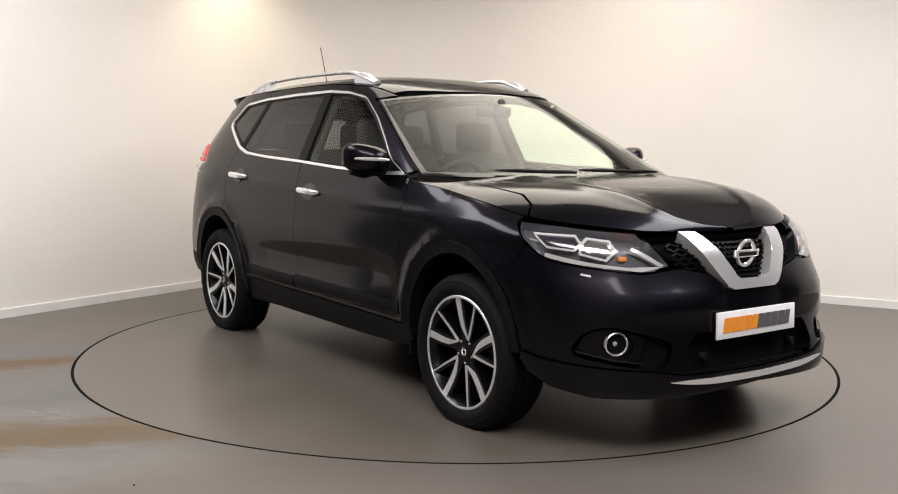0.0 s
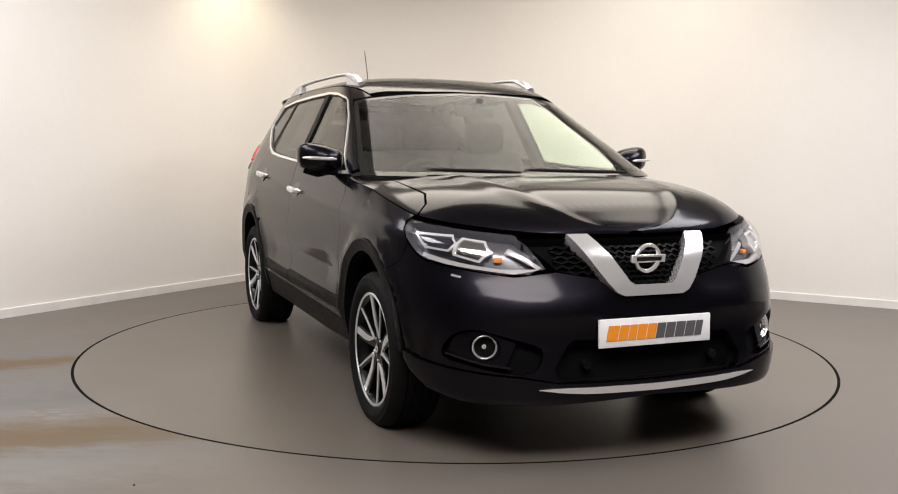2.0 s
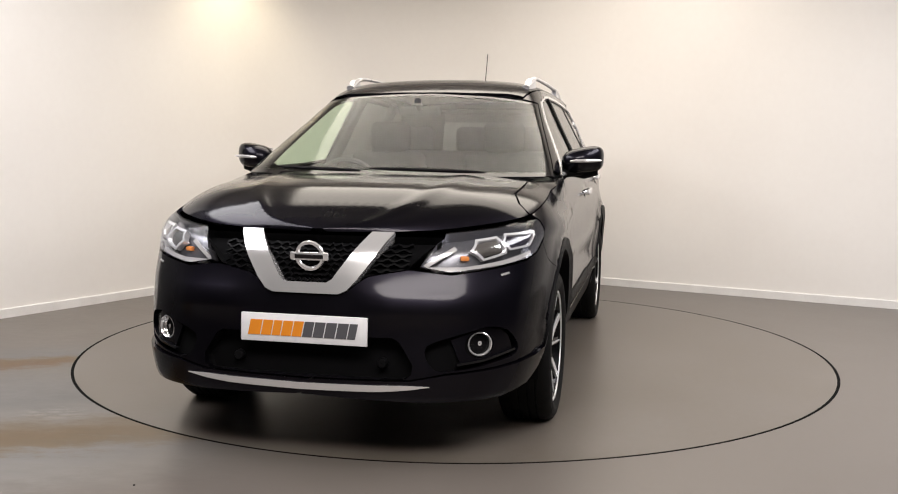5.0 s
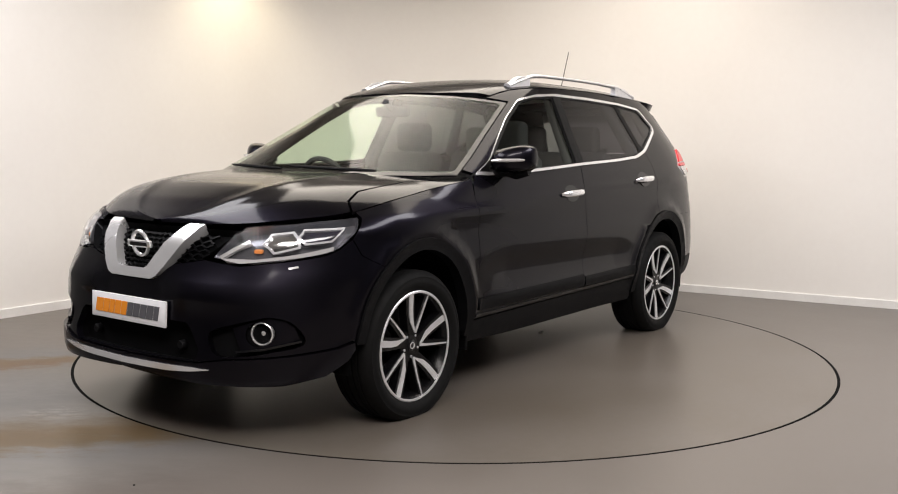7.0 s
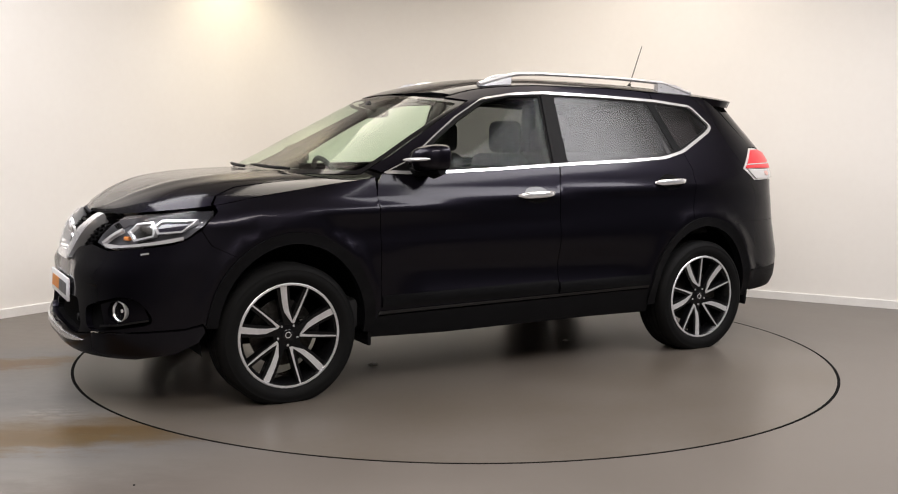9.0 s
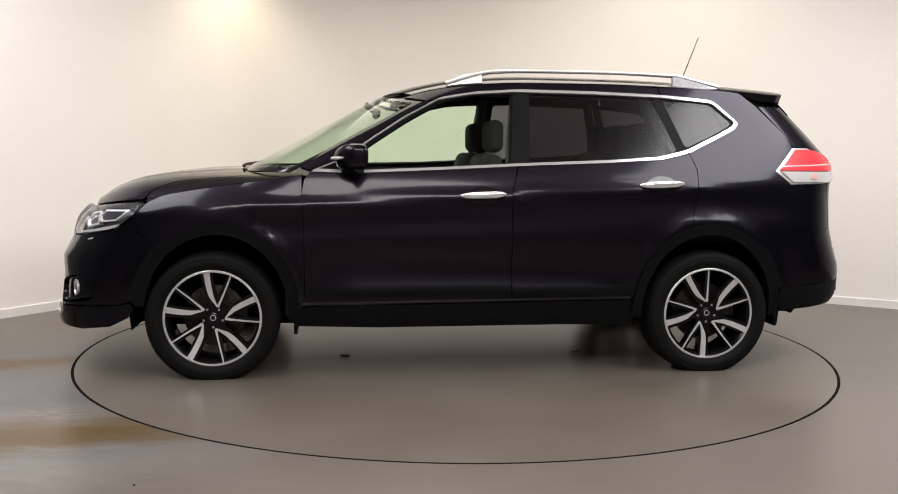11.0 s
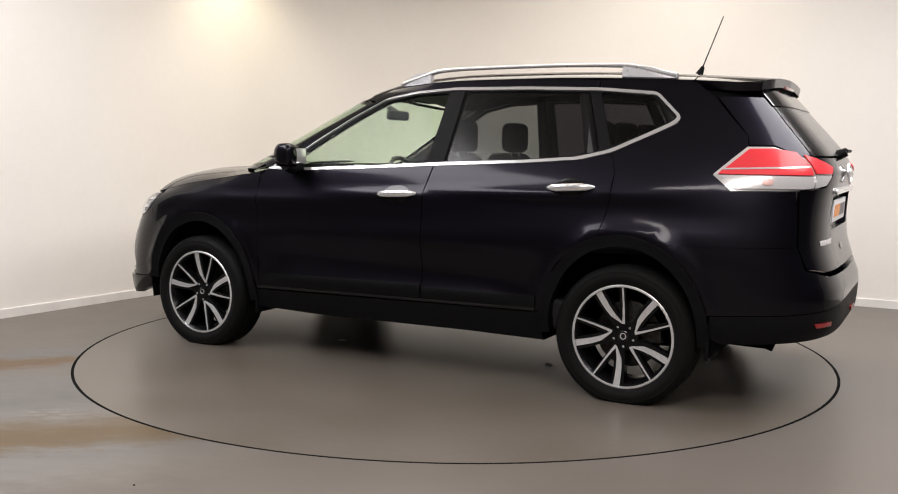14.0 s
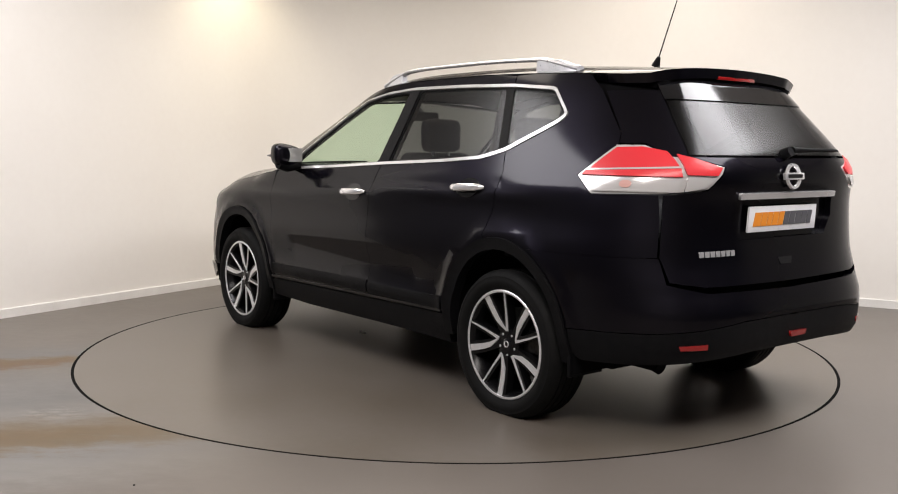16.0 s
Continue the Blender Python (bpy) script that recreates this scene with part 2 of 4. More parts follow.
# ---------------------------------------------------------------- the room
def room():
    # one sheet of floor with a round opening, the turntable in it, and the dark joint between
    def disc(r0, r1, z, n=160):
        v, f = [], []
        for i in range(n):
            a = 2 * math.pi * i / n
            v += [(r0 * math.cos(a), r0 * math.sin(a), z), (r1 * math.cos(a), r1 * math.sin(a), z)]
            j = (i + 1) % n
            f.append((2 * i, 2 * i + 1, 2 * j + 1, 2 * j))
        return v, f
    v, f = disc(2.2515, 16.0, 0)
    tagged(mesh_object("floor", v, f, FLOOR, smooth=False), "worn grey concrete floor with brown stains", kind="structure")
    v, f = disc(2.234, 2.2535, -.001)
    tagged(mesh_object("floor_joint", v, f, SEAM, smooth=False), "dark round joint between floor and turntable", kind="structure")
    bm = lathe([(0.001, 0), (1.2, 0), (2.235, 0), (2.235, -.044)], 160)
    bmesh.ops.rotate(bm, verts=bm.verts, matrix=Matrix.Rotation(radians(90), 3, "X"))
    table = part("turntable", bm, TABLE, None)
    tagged(table, "round grey concrete turntable flush with the floor", "turntable")

    # the white wall: two straight runs joined by a wide curve
    L0, Ld = Vector((-3.23, .742, 0)), Vector((.533, .846, 0)).normalized()
    R0, Rd = Vector((3.545, 1.598, 0)), Vector((-.876, .483, 0)).normalized()
    d = L0 - R0
    den = Ld.x * Rd.y - Ld.y * Rd.x
    k = (-d.x * Rd.y + d.y * Rd.x) / den
    meet = L0 + Ld * k
    rad = CURVE
    turn = math.acos(max(-1, min(1, Ld.dot(-Rd))))
    cut = rad * math.tan(turn / 2)
    a, b = meet - Ld * cut, meet - Rd * cut
    centre = a + Vector((Ld.y, -Ld.x, 0)) * rad
    path = [L0 - Ld * .5, L0, a]
    n = 24
    for i in range(1, n):
        ang = -turn * i / n
        path.append(centre + Matrix.Rotation(ang, 3, "Z") @ (a - centre))
    path += [b, R0, R0 - Rd * 3, R0 - Rd * 6.5]

    def run(name, profile, mat, label):
        vs, fs = [], []
        for i, p in enumerate(path):
            t = (path[min(i + 1, len(path) - 1)] - path[max(i - 1, 0)]).normalized()
            out = Vector((t.y, -t.x, 0))
            vs += [p + out * o + Vector((0, 0, z)) for o, z in profile]
        m = len(profile)
        for i in range(len(path) - 1):
            for j in range(m):
                k2 = (j + 1) % m
                fs.append((i * m + j, (i + 1) * m + j, (i + 1) * m + k2, i * m + k2))
        fs += [tuple(range(m)), tuple(range((len(path) - 1) * m, len(path) * m))[::-1]]
        bm = bmesh.new()
        vv = [bm.verts.new(q) for q in vs]
        for q in fs:
            bm.faces.new([vv[x] for x in q])
        return tagged(part(name, bm, mat, None, sharp=30), label, kind="structure")
    run("wall_north", [(0, 0), (0, CEILING), (-.2, CEILING), (-.2, 0)], WALL, "white painted wall with a rounded corner")
    run("baseboard", [(.002, 0), (.016, 0), (.016, .062), (.012, .068), (.002, .068)], SKIRT, "low white skirting board along the wall")
    # unseen wall, added dark so that the car's side reflects little light
    bm = block((-8, 0, 0), (-.502, .2, CEILING))
    bmesh.ops.rotate(bm, verts=bm.verts, matrix=Matrix.Rotation(math.atan2(Ld.y, Ld.x), 3, "Z"))
    bmesh.ops.translate(bm, verts=bm.verts, vec=L0)
    tagged(part("wall_west", bm, DARKWALL, None, smooth=False), "plain dark grey wall beside the white one", kind="structure")
    # unseen wall behind the camera, kept dark for the reflections in the paint
    bm = block((-9, -7.2, 0), (9, -7.0, CEILING))
    tagged(part("wall_south", bm, DARKWALL, None, smooth=False), "plain dark grey wall", kind="structure")
    bm = block((-10, -9, CEILING), (10, 10, CEILING + .1))
    tagged(part("ceiling", bm, CEIL, None, smooth=False), "plain off-white ceiling", kind="structure")
    for x, y, sx, sy, watts, colour in LIGHTS:
        e = new("ceiling_light")
        e.location = (x, y, CEILING)
        tagged(e, "flat rectangular ceiling light with white diffuser", "ceiling light", "ceiling lights")
        bm = block((-sx / 2 - .03, -sy / 2 - .03, -.06), (sx / 2 + .03, sy / 2 + .03, 0), .006)
        part("casing", bm, LIGHTCASE, e)
        bm = block((-sx / 2, -sy / 2, -.066), (sx / 2, sy / 2, -.061))
        part("diffuser", bm, DIFFUSER, e, smooth=False)
    e = new("wall_spotlight")
    e.location = (SPOT[0], SPOT[1], CEILING)
    tagged(e, "small warm spotlight under the ceiling", "spotlight")
    part("stem", tube([(0, 0, 0), (0, 0, -.1)], .012), LIGHTCASE, e)
    bm = lathe([(.002, .06), (.045, .06), (.05, 0), (.065, -.06), (.06, -.06), (.045, 0), (.002, .04)], 24)
    bmesh.ops.rotate(bm, verts=bm.verts, matrix=Matrix.Rotation(radians(60), 3, "X"))
    bmesh.ops.translate(bm, verts=bm.verts, vec=(0, -.06, -.13))
    part("shade", bm, LIGHTCASE, e)


CURVE = 1.6
room()
# ---------------------------------------------------------------- the shape of the car
# Car space: x ahead, y to its left, z up, from the middle of the wheelbase on the floor.
def curve(*pts):
    """A smooth curve through (key, value) pairs, with no overshoot."""
    k = np.array([p[0] for p in pts], float)
    v = np.array([p[1] for p in pts], float)
    if k[0] > k[-1]:
        k, v = k[::-1], v[::-1]
    d = np.diff(v) / np.diff(k)
    m = np.concatenate([[d[0]], np.where(d[1:] * d[:-1] > 0, 2 * d[1:] * d[:-1] / (d[1:] + d[:-1] + 1e-12), 0), [d[-1]]])

    def f(x):
        x = np.asarray(x, float)
        q = np.clip(x, k[0], k[-1])
        i = np.clip(np.searchsorted(k, q) - 1, 0, len(k) - 2)
        h = k[i + 1] - k[i]
        t = (q - k[i]) / h
        return (v[i] * (1 + 2 * t) * (1 - t) ** 2 + v[i + 1] * t * t * (3 - 2 * t)
                + h * (m[i] * t * (1 - t) ** 2 - m[i + 1] * t * t * (1 - t)) + (x - q) * np.where(x > q, m[-1], m[0]))
    return f


half_width = curve((.16, .80), (.30, .865), (.45, .896), (.60, .905), (.75, .915), (.88, .910), (.97, .890), (1.03, .876), (1.09, .858), (1.15, .832), (1.388, .714), (1.55, .634), (1.66, .57))
nose = curve((.18, 2.17), (.28, 2.285), (.34, 2.283), (.42, 2.272), (.5, 2.262), (.58, 2.255), (.68, 2.24), (.8, 2.205), (.885, 2.165), (.96, 2.06))
nose_round = curve((.25, 3.1), (.5, 3.0), (.65, 2.6), (.78, 2.1), (.95, 2.3))
tail = curve((.2, -2.10), (.30, -2.22), (.42, -2.30), (.55, -2.305), (.66, -2.27), (.8, -2.23), (.9, -2.225), (1.0, -2.23), (1.13, -2.25), (1.2, -2.225), (1.28, -2.165), (1.4, -2.06), (1.5, -1.97), (1.6, -1.88))
screen = curve((1.02, 1.40), (1.10, 1.27), (1.2, 1.08), (1.3, .90), (1.4, .715), (1.5, .53), (1.555, .42), (1.62, .27))
shoulder = curve((2.17, .885), (2.1, .898), (2.04, .908), (1.93, .928), (1.72, .957), (1.5, 1.0), (1.3, 1.03), (1.1, 1.06), (.9, 1.09), (.7, 1.25), (.4, 1.6), (-3, 5.0))
hood_top = curve((2.126, .898), (2.112, .908), (2.075, .934), (2.03, .961), (1.95, 1.006), (1.76, 1.070), (1.52, 1.100), (1.26, 1.113), (.9, 1.125))
roof_top = curve((.6, 1.45), (.42, 1.557), (.2, 1.618), (0, 1.652), (-.4, 1.676), (-1.0, 1.670), (-1.5, 1.642), (-1.96, 1.608))
roof_edge = curve((.6, 1.40), (.42, 1.492), (.3, 1.532), (.14, 1.572), (-.06, 1.594), (-.3, 1.608), (-.8, 1.611), (-1.1, 1.604), (-1.6, 1.582), (-1.96, 1.566))
FX, RX, SF, SM, SR = 1.2, -1.0, 1.45, 2.2, 1.6


def corner(u):
    u = np.clip(u, 0, 1)
    a, b = u ** 1.5, (1 - u) ** 1.5
    return np.pi / 2 * a / (a + b)


def plan(s, z, upper):
    """x, y of the body's outline at height z; s runs from the middle of the nose (0) round its left corner, along the side, to the middle of the tail."""
    side, s = np.where(s < 0, -1.0, 1.0), abs(s)
    W = half_width(z)
    if upper:
        x1, x0, n, m = screen(z), screen(z) - .50, 2.2, 4.0 + 0 * z
    else:
        x1, x0, n, m = nose(z), FX + 0 * z, 4.5, nose_round(z)
    f = corner(s / SF)
    g = corner((SF + SM + SR - s) / SR)
    mid = x0 + (RX - x0) * np.clip((s - SF) / SM, 0, 1)
    x = np.where(s < SF, x0 + (x1 - x0) * np.cos(f) ** (2 / n), np.where(s > SF + SM, RX + (tail(z) - RX) * np.cos(g) ** (2 / 4.6), mid))
    y = W * np.where(s < SF, np.sin(f) ** (2 / m), np.where(s > SF + SM, np.sin(g) ** (2 / 5.2), 1.0))
    if not upper:
        t = np.clip((z - shoulder(x) + .09) / .09, 0, 1.3) * np.clip((x - .85) / .35, 0, 1)
        k = 1 - .042 * t * t
        x, y = np.where(s < SF, x0 + (x - x0) * k, x), y * k
    # the bumper swells below the lamps
        x = x + .020 * np.exp(-((z - .625) / .055) ** 2) * np.clip((abs(y) - .17) / .16, 0, 1) * np.clip((.80 - abs(y)) / .25, 0, 1) * (x > 1.6)
        y = y + flank(x, z)
    return x, side * y


def flank(x, z):
    """How far the side stands out: a rising shoulder line, the hollow under it, the scooped doors and the flared arches."""
    line = .975 - .045 * x
    mid = np.clip((1.5 - x) / .4, 0, 1) * np.clip((x + 1.9) / .4, 0, 1)
    top = np.clip((1.11 - z) / .06, 0, 1)
    door = np.clip((.86 - x) / .25, 0, 1) * np.clip((x + .95) / .3, 0, 1)
    d = .012 * np.exp(-((z - line) / .035) ** 2) * mid * top - .010 * np.exp(-((z - line + .12) / .07) ** 2) * mid
    d = d - .020 * np.exp(-((z - .60 - .03 * x) / .085) ** 2) * door + .010 * np.exp(-((z - .47) / .035) ** 2) * door
    for cx in (1.345, -1.345):
        r = np.hypot((x - cx) / .425, (z - .36) / .468)
        d = d + .014 * np.exp(-((r - 1.04) / .09) ** 2) * np.clip((z - .36) / .1, 0, 1)
    d = d + .012 * np.exp(-((x - 1.42) / .33) ** 2 - ((z - .905) / .035) ** 2)
    return d - .010 * np.exp(-((x + 1.75) / .3) ** 2 - ((z - .90) / .06) ** 2)


def lower(p):
    x, y = plan(p[:, 0], p[:, 1], False)
    return np.stack([x, y, p[:, 1]], -1)


def upper(p):
    x, y = plan(p[:, 0], p[:, 1], True)
    return np.stack([x, y, p[:, 1]], -1)


def rear(p):
    """As lower, but counted from the middle of the tail, positive to the car's left."""
    x, y = plan(SF + SM + SR - abs(p[:, 0]), p[:, 1], False)
    return np.stack([x, np.where(p[:, 0] < 0, -y, y), p[:, 1]], -1)


FINE = np.linspace(0, SF + SM + SR, 900)
EDGE_X = np.linspace(2.164, .6, 160)


def s_at(z, up=False, x=None, y=None, back=False):
    """The s at which the outline at height z has this x, or this y on the nose (back: on the tail)."""
    px, py = plan(FINE, np.full(FINE.shape, float(z)), up)
    if x is not None:
        return float(np.interp(-x, -px, FINE))
    n = len(FINE) // 2
    if back:
        return float(np.interp(abs(y), py[:n:-1], SF + SM + SR - FINE[:n:-1])) * (1 if y >= 0 else -1)
    return float(np.interp(abs(y), py[:n], FINE[:n])) * (1 if y >= 0 else -1)


def edge_half():
    out = []
    for x in EDGE_X:
        z = float(shoulder(x))
        px, py = plan(FINE, np.full(FINE.shape, z), False)
        out.append(float(np.interp(-x, -px, py)))
    return np.array(out)


EDGE_Y = edge_half()


def hood(p):
    """p: x, and y as a share of the half width."""
    x, n = p[:, 0], p[:, 1]
    e = np.interp(-x, -EDGE_X, EDGE_Y)
    zs, a = shoulder(np.maximum(x, .9)), abs(n)
    crown = .25 * a ** 2.3 + .75 * a ** 6
    ridge = .006 * np.exp(-((a - .52) / .07) ** 2) * np.clip((x - 1.0) / .3, 0, 1) * np.clip((2.12 - x) / .2, 0, 1)
    return np.stack([x, e * n, zs + (hood_top(x) - zs) * (1 - crown) + ridge], -1)


def roof(p):
    x, n = p[:, 0], p[:, 1]
    a, ze = abs(n), roof_edge(x)
    s_x = np.clip((x - (screen(ze) - .5)) / .5, 0, 1)
    e = half_width(ze) * (1 - s_x ** 2.2) ** .25 * np.where(x < -1.0, (1 - np.clip((-1.0 - x) / 1.05, 0, 1) ** 4.6) ** (1 / 5.2), 1)
    return np.stack([x, e * n, ze + (roof_top(x) - ze) * (1 - .62 * a ** 2.2 - .38 * a ** 9)], -1)

# ---------------------------------------------------------------- panels on the car's surface
def dense(loop, step=.03, closed=True):
    out = []
    n = len(loop)
    for i in range(n if closed else n - 1):
        a, b = np.array(loop[i], float), np.array(loop[(i + 1) % n], float)
        k = max(1, int(np.linalg.norm(b - a) / step))
        out += [tuple(a + (b - a) * j / k) for j in range(k)]
    if not closed:
        out.append(tuple(loop[-1]))
    return out


def rounded(loop, times=2, closed=True):
    """Cuts the corners of a polyline."""
    for _ in range(times):
        out = [] if closed else [loop[0]]
        n = len(loop)
        for i in range(n if closed else n - 1):
            a, b = np.array(loop[i], float), np.array(loop[(i + 1) % n], float)
            out += [tuple(a * .75 + b * .25), tuple(a * .25 + b * .75)]
        loop = out if closed else out + [loop[-1]]
    return loop


def inside(pts, loops):
    hit = np.zeros(len(pts), bool)
    for loop in loops:
        a = np.array(loop)
        b = np.roll(a, -1, 0)
        for (x0, y0), (x1, y1) in zip(a, b):
            if y0 == y1:
                continue
            c = ((y0 > pts[:, 1]) != (y1 > pts[:, 1])) & (pts[:, 0] < (x1 - x0) * (pts[:, 1] - y0) / (y1 - y0) + x0)
            hit ^= c
    return hit


def shrink(loop, d):
    """Moves a closed loop inwards by d."""
    p = np.array(loop)
    area2 = np.sum(p[:, 0] * np.roll(p[:, 1], -1) - np.roll(p[:, 0], -1) * p[:, 1])
    a, b = p - np.roll(p, 1, 0), np.roll(p, -1, 0) - p
    a /= np.linalg.norm(a, axis=1)[:, None] + 1e-9
    b /= np.linalg.norm(b, axis=1)[:, None] + 1e-9
    t = a + b
    t /= np.linalg.norm(t, axis=1)[:, None] + 1e-9
    n = np.stack([-t[:, 1], t[:, 0]], -1) * (1 if area2 > 0 else -1)
    k = np.clip(1 / np.maximum(.5, (a * t).sum(1)), 1, 2)
    return [tuple(q) for q in p + n * (d * k)[:, None]]


def surface(chart, p, lift):
    h = 1e-3
    q = chart(p)
    du = chart(p + (h, 0)) - chart(p - (h, 0))
    dv = chart(p + (0, h)) - chart(p - (0, h))
    n = np.cross(du, dv)
    n /= np.linalg.norm(n, axis=1)[:, None] + 1e-12
    flip = np.where(n[:, 0] * np.sign(q[:, 0]) * .3 + n[:, 1] * q[:, 1] * 1.0 + n[:, 2] * .35 < 0, -1.0, 1.0)
    return q + n * flip[:, None] * lift, n * flip[:, None]


def panel(name, chart, loops, mat, parent, side=1, gap=.002, thick=.018, lift=0.0, step=.045, label="", dome=0.0):
    """A sheet of the surface inside the first loop, less the others, with its edges turned in."""
    loops = [shrink(loops[0], gap)] + [shrink(l, -gap) for l in loops[1:]]
    flat = [q for l in loops for q in l]
    edges, base = [], 0
    for l in loops:
        edges += [(base + i, base + (i + 1) % len(l)) for i in range(len(l))]
        base += len(l)
    a = np.array(flat)
    lo, hi = a.min(0), a.max(0)
    gx, gy = np.meshgrid(np.arange(lo[0] + step / 2, hi[0], step), np.arange(lo[1] + step / 2, hi[1], step))
    gx = gx + (np.arange(gx.shape[0]) % 2)[:, None] * step / 2
    g = np.stack([gx.ravel(), gy.ravel()], -1)
    if len(g):
        g = g[inside(g, loops)]
    pts = [Vector(q) for q in flat] + [Vector(q) for q in g]
    from mathutils.geometry import delaunay_2d_cdt
    vs, es, fs = delaunay_2d_cdt(pts, edges, [], 0, 1e-5)[:3]
    p = np.array([tuple(v) for v in vs])
    tri = np.array(fs)
    tri = tri[inside(p[tri].mean(1), loops)]
    co, nor = surface(chart, p, lift)
    if dome:
        d = np.min(np.hypot(p[:, None, 0] - a[None, :, 0], p[:, None, 1] - a[None, :, 1]), axis=1)
        co = co + nor * (dome * (1 - np.exp(-d / .02)))[:, None]
    used = {}
    for f in tri:
        for i in range(3):
            e = (f[i], f[(i + 1) % 3])
            used[e] = used.get(e, 0) + 1
    rim = [e for e in used if (e[1], e[0]) not in used]
    ids = sorted({i for e in rim for i in e})
    at = {i: k for k, i in enumerate(ids)}
    n0, m = len(co), len(ids)
    top, low = co[ids], co[ids] - nor[ids] * thick
    verts = np.concatenate([co, top, low])
    normals = np.concatenate([nor, np.zeros((2 * m, 3))])
    cr = np.cross(co[tri[:, 1]] - co[tri[:, 0]], co[tri[:, 2]] - co[tri[:, 0]])
    turn = np.sum(cr * nor[tri].mean(1)) < 0
    faces = [tuple(f[::-1]) if turn else tuple(f) for f in tri]
    for i, j in rim:
        q = (n0 + at[j], n0 + at[i], n0 + m + at[i], n0 + m + at[j])
        faces.append(q[::-1] if turn else q)
    if side < 0:
        verts, normals = verts * (1, -1, 1), normals * (1, -1, 1)
        faces = [f[::-1] for f in faces]
    return mesh_object(name, verts, faces, mat, parent, label, True, normals)


def on(loop, up=False, back=False, step=.03, closed=True):
    """Chart places of (x, z) points on the side, or of ("y", y, z) points on the nose or tail."""
    def at(q):
        if q[0] == "y":
            return (s_at(q[2], up, y=q[1], back=back), q[2])
        s = s_at(q[1], up, x=q[0])
        return (SF + SM + SR - s if back else s, q[1])
    flat, n = [], len(loop)
    for i in range(n if closed else n - 1):
        p, q = loop[i], loop[(i + 1) % n]
        if (p[0] == "y") == (q[0] == "y"):
            k = max(1, int(math.hypot(q[-2] - p[-2], q[-1] - p[-1]) / step))
            for j in range(k):
                mid = (p[-2] + (q[-2] - p[-2]) * j / k, p[-1] + (q[-1] - p[-1]) * j / k)
                flat.append(at(("y", *mid) if p[0] == "y" else mid))
        else:
            flat.append(at(p))
    if not closed:
        flat.append(at(loop[-1]))
    return dense(flat, step * 1.6, closed)


def band(line, width, closed=False):
    """A strip of that width along a line of chart points."""
    p = np.array(line)
    t = np.gradient(p, axis=0)
    if closed:
        t = np.roll(p, -1, 0) - np.roll(p, 1, 0)
    t /= np.linalg.norm(t, axis=1)[:, None] + 1e-9
    n = np.stack([-t[:, 1], t[:, 0]], -1) * width / 2
    if closed:
        return [[tuple(q) for q in p + n], [tuple(q) for q in p - n]]
    return [[tuple(q) for q in p + n] + [tuple(q) for q in (p - n)[::-1]]]


def arch(cx, a0, a1, r=0.0, n=28):
    return [(cx + (.425 + r) * math.cos(radians(a0 + (a1 - a0) * i / n)), .36 + (.468 + r) * math.sin(radians(a0 + (a1 - a0) * i / n))) for i in range(n + 1)]


WHEELS = ((1.368, -26.0, -26.0), (-1.358, -2.0, 10.0))
HUB_Z, TYRE_R, RIM_R = .329, .351, .258
# outlines on the left side, (x, z)
DOOR_A = [(.885, .39), (.89, .78), (.90, 1.0), (.89, 1.06), (.86, 1.105)]
BELT = [(.86, 1.105), (.61, 1.10), (.15, 1.12), (-.27, 1.143), (-.78, 1.165), (-1.08, 1.185), (-1.25, 1.225), (-1.45, 1.318), (-1.55, 1.368)]
TOP = [(-1.565, 1.40), (-1.43, 1.525), (-1.13, 1.552), (-.72, 1.566), (-.30, 1.57), (-.06, 1.553), (.14, 1.518), (.35, 1.405), (.51, 1.30), (.69, 1.175)]
DOOR_B = [(-.23, .41), (-.23, .99), (-.265, 1.142)]
DOOR_C = [(-1.25, 1.225), (-1.285, 1.13), (-1.275, .98), (-1.235, .835)]
LAMP = [(1.705, .944), (1.86, .930), (2.0, .909), (2.04, .901), (2.094, .866), ("y", .432, .770), ("y", .56, .747), (2.0, .772), (1.9, .79), (1.84, .812), (1.765, .872)]
TAIL = [(-1.748, 1.13), (-1.885, 1.262), (-2.0, 1.262), (-2.06, 1.238), ("y", .449, 1.172), ("y", .475, 1.14), ("y", .545, 1.078), (-2.11, 1.058), (-1.84, 1.053)]


def car():
    e = new("car")
    tagged(e, "glossy black compact SUV with chrome trim and alloy wheels", "car")
    for side in (1, -1):
        car_side(e, side)
    front(e)
    rear_end(e)
    tops(e)
    cabin(e)
    underside(e)
    wheels = []
    for cx, left, right in WHEELS:
        wheels += [wheel(e, cx, 1, left), wheel(e, cx, -1, right)]
    return e


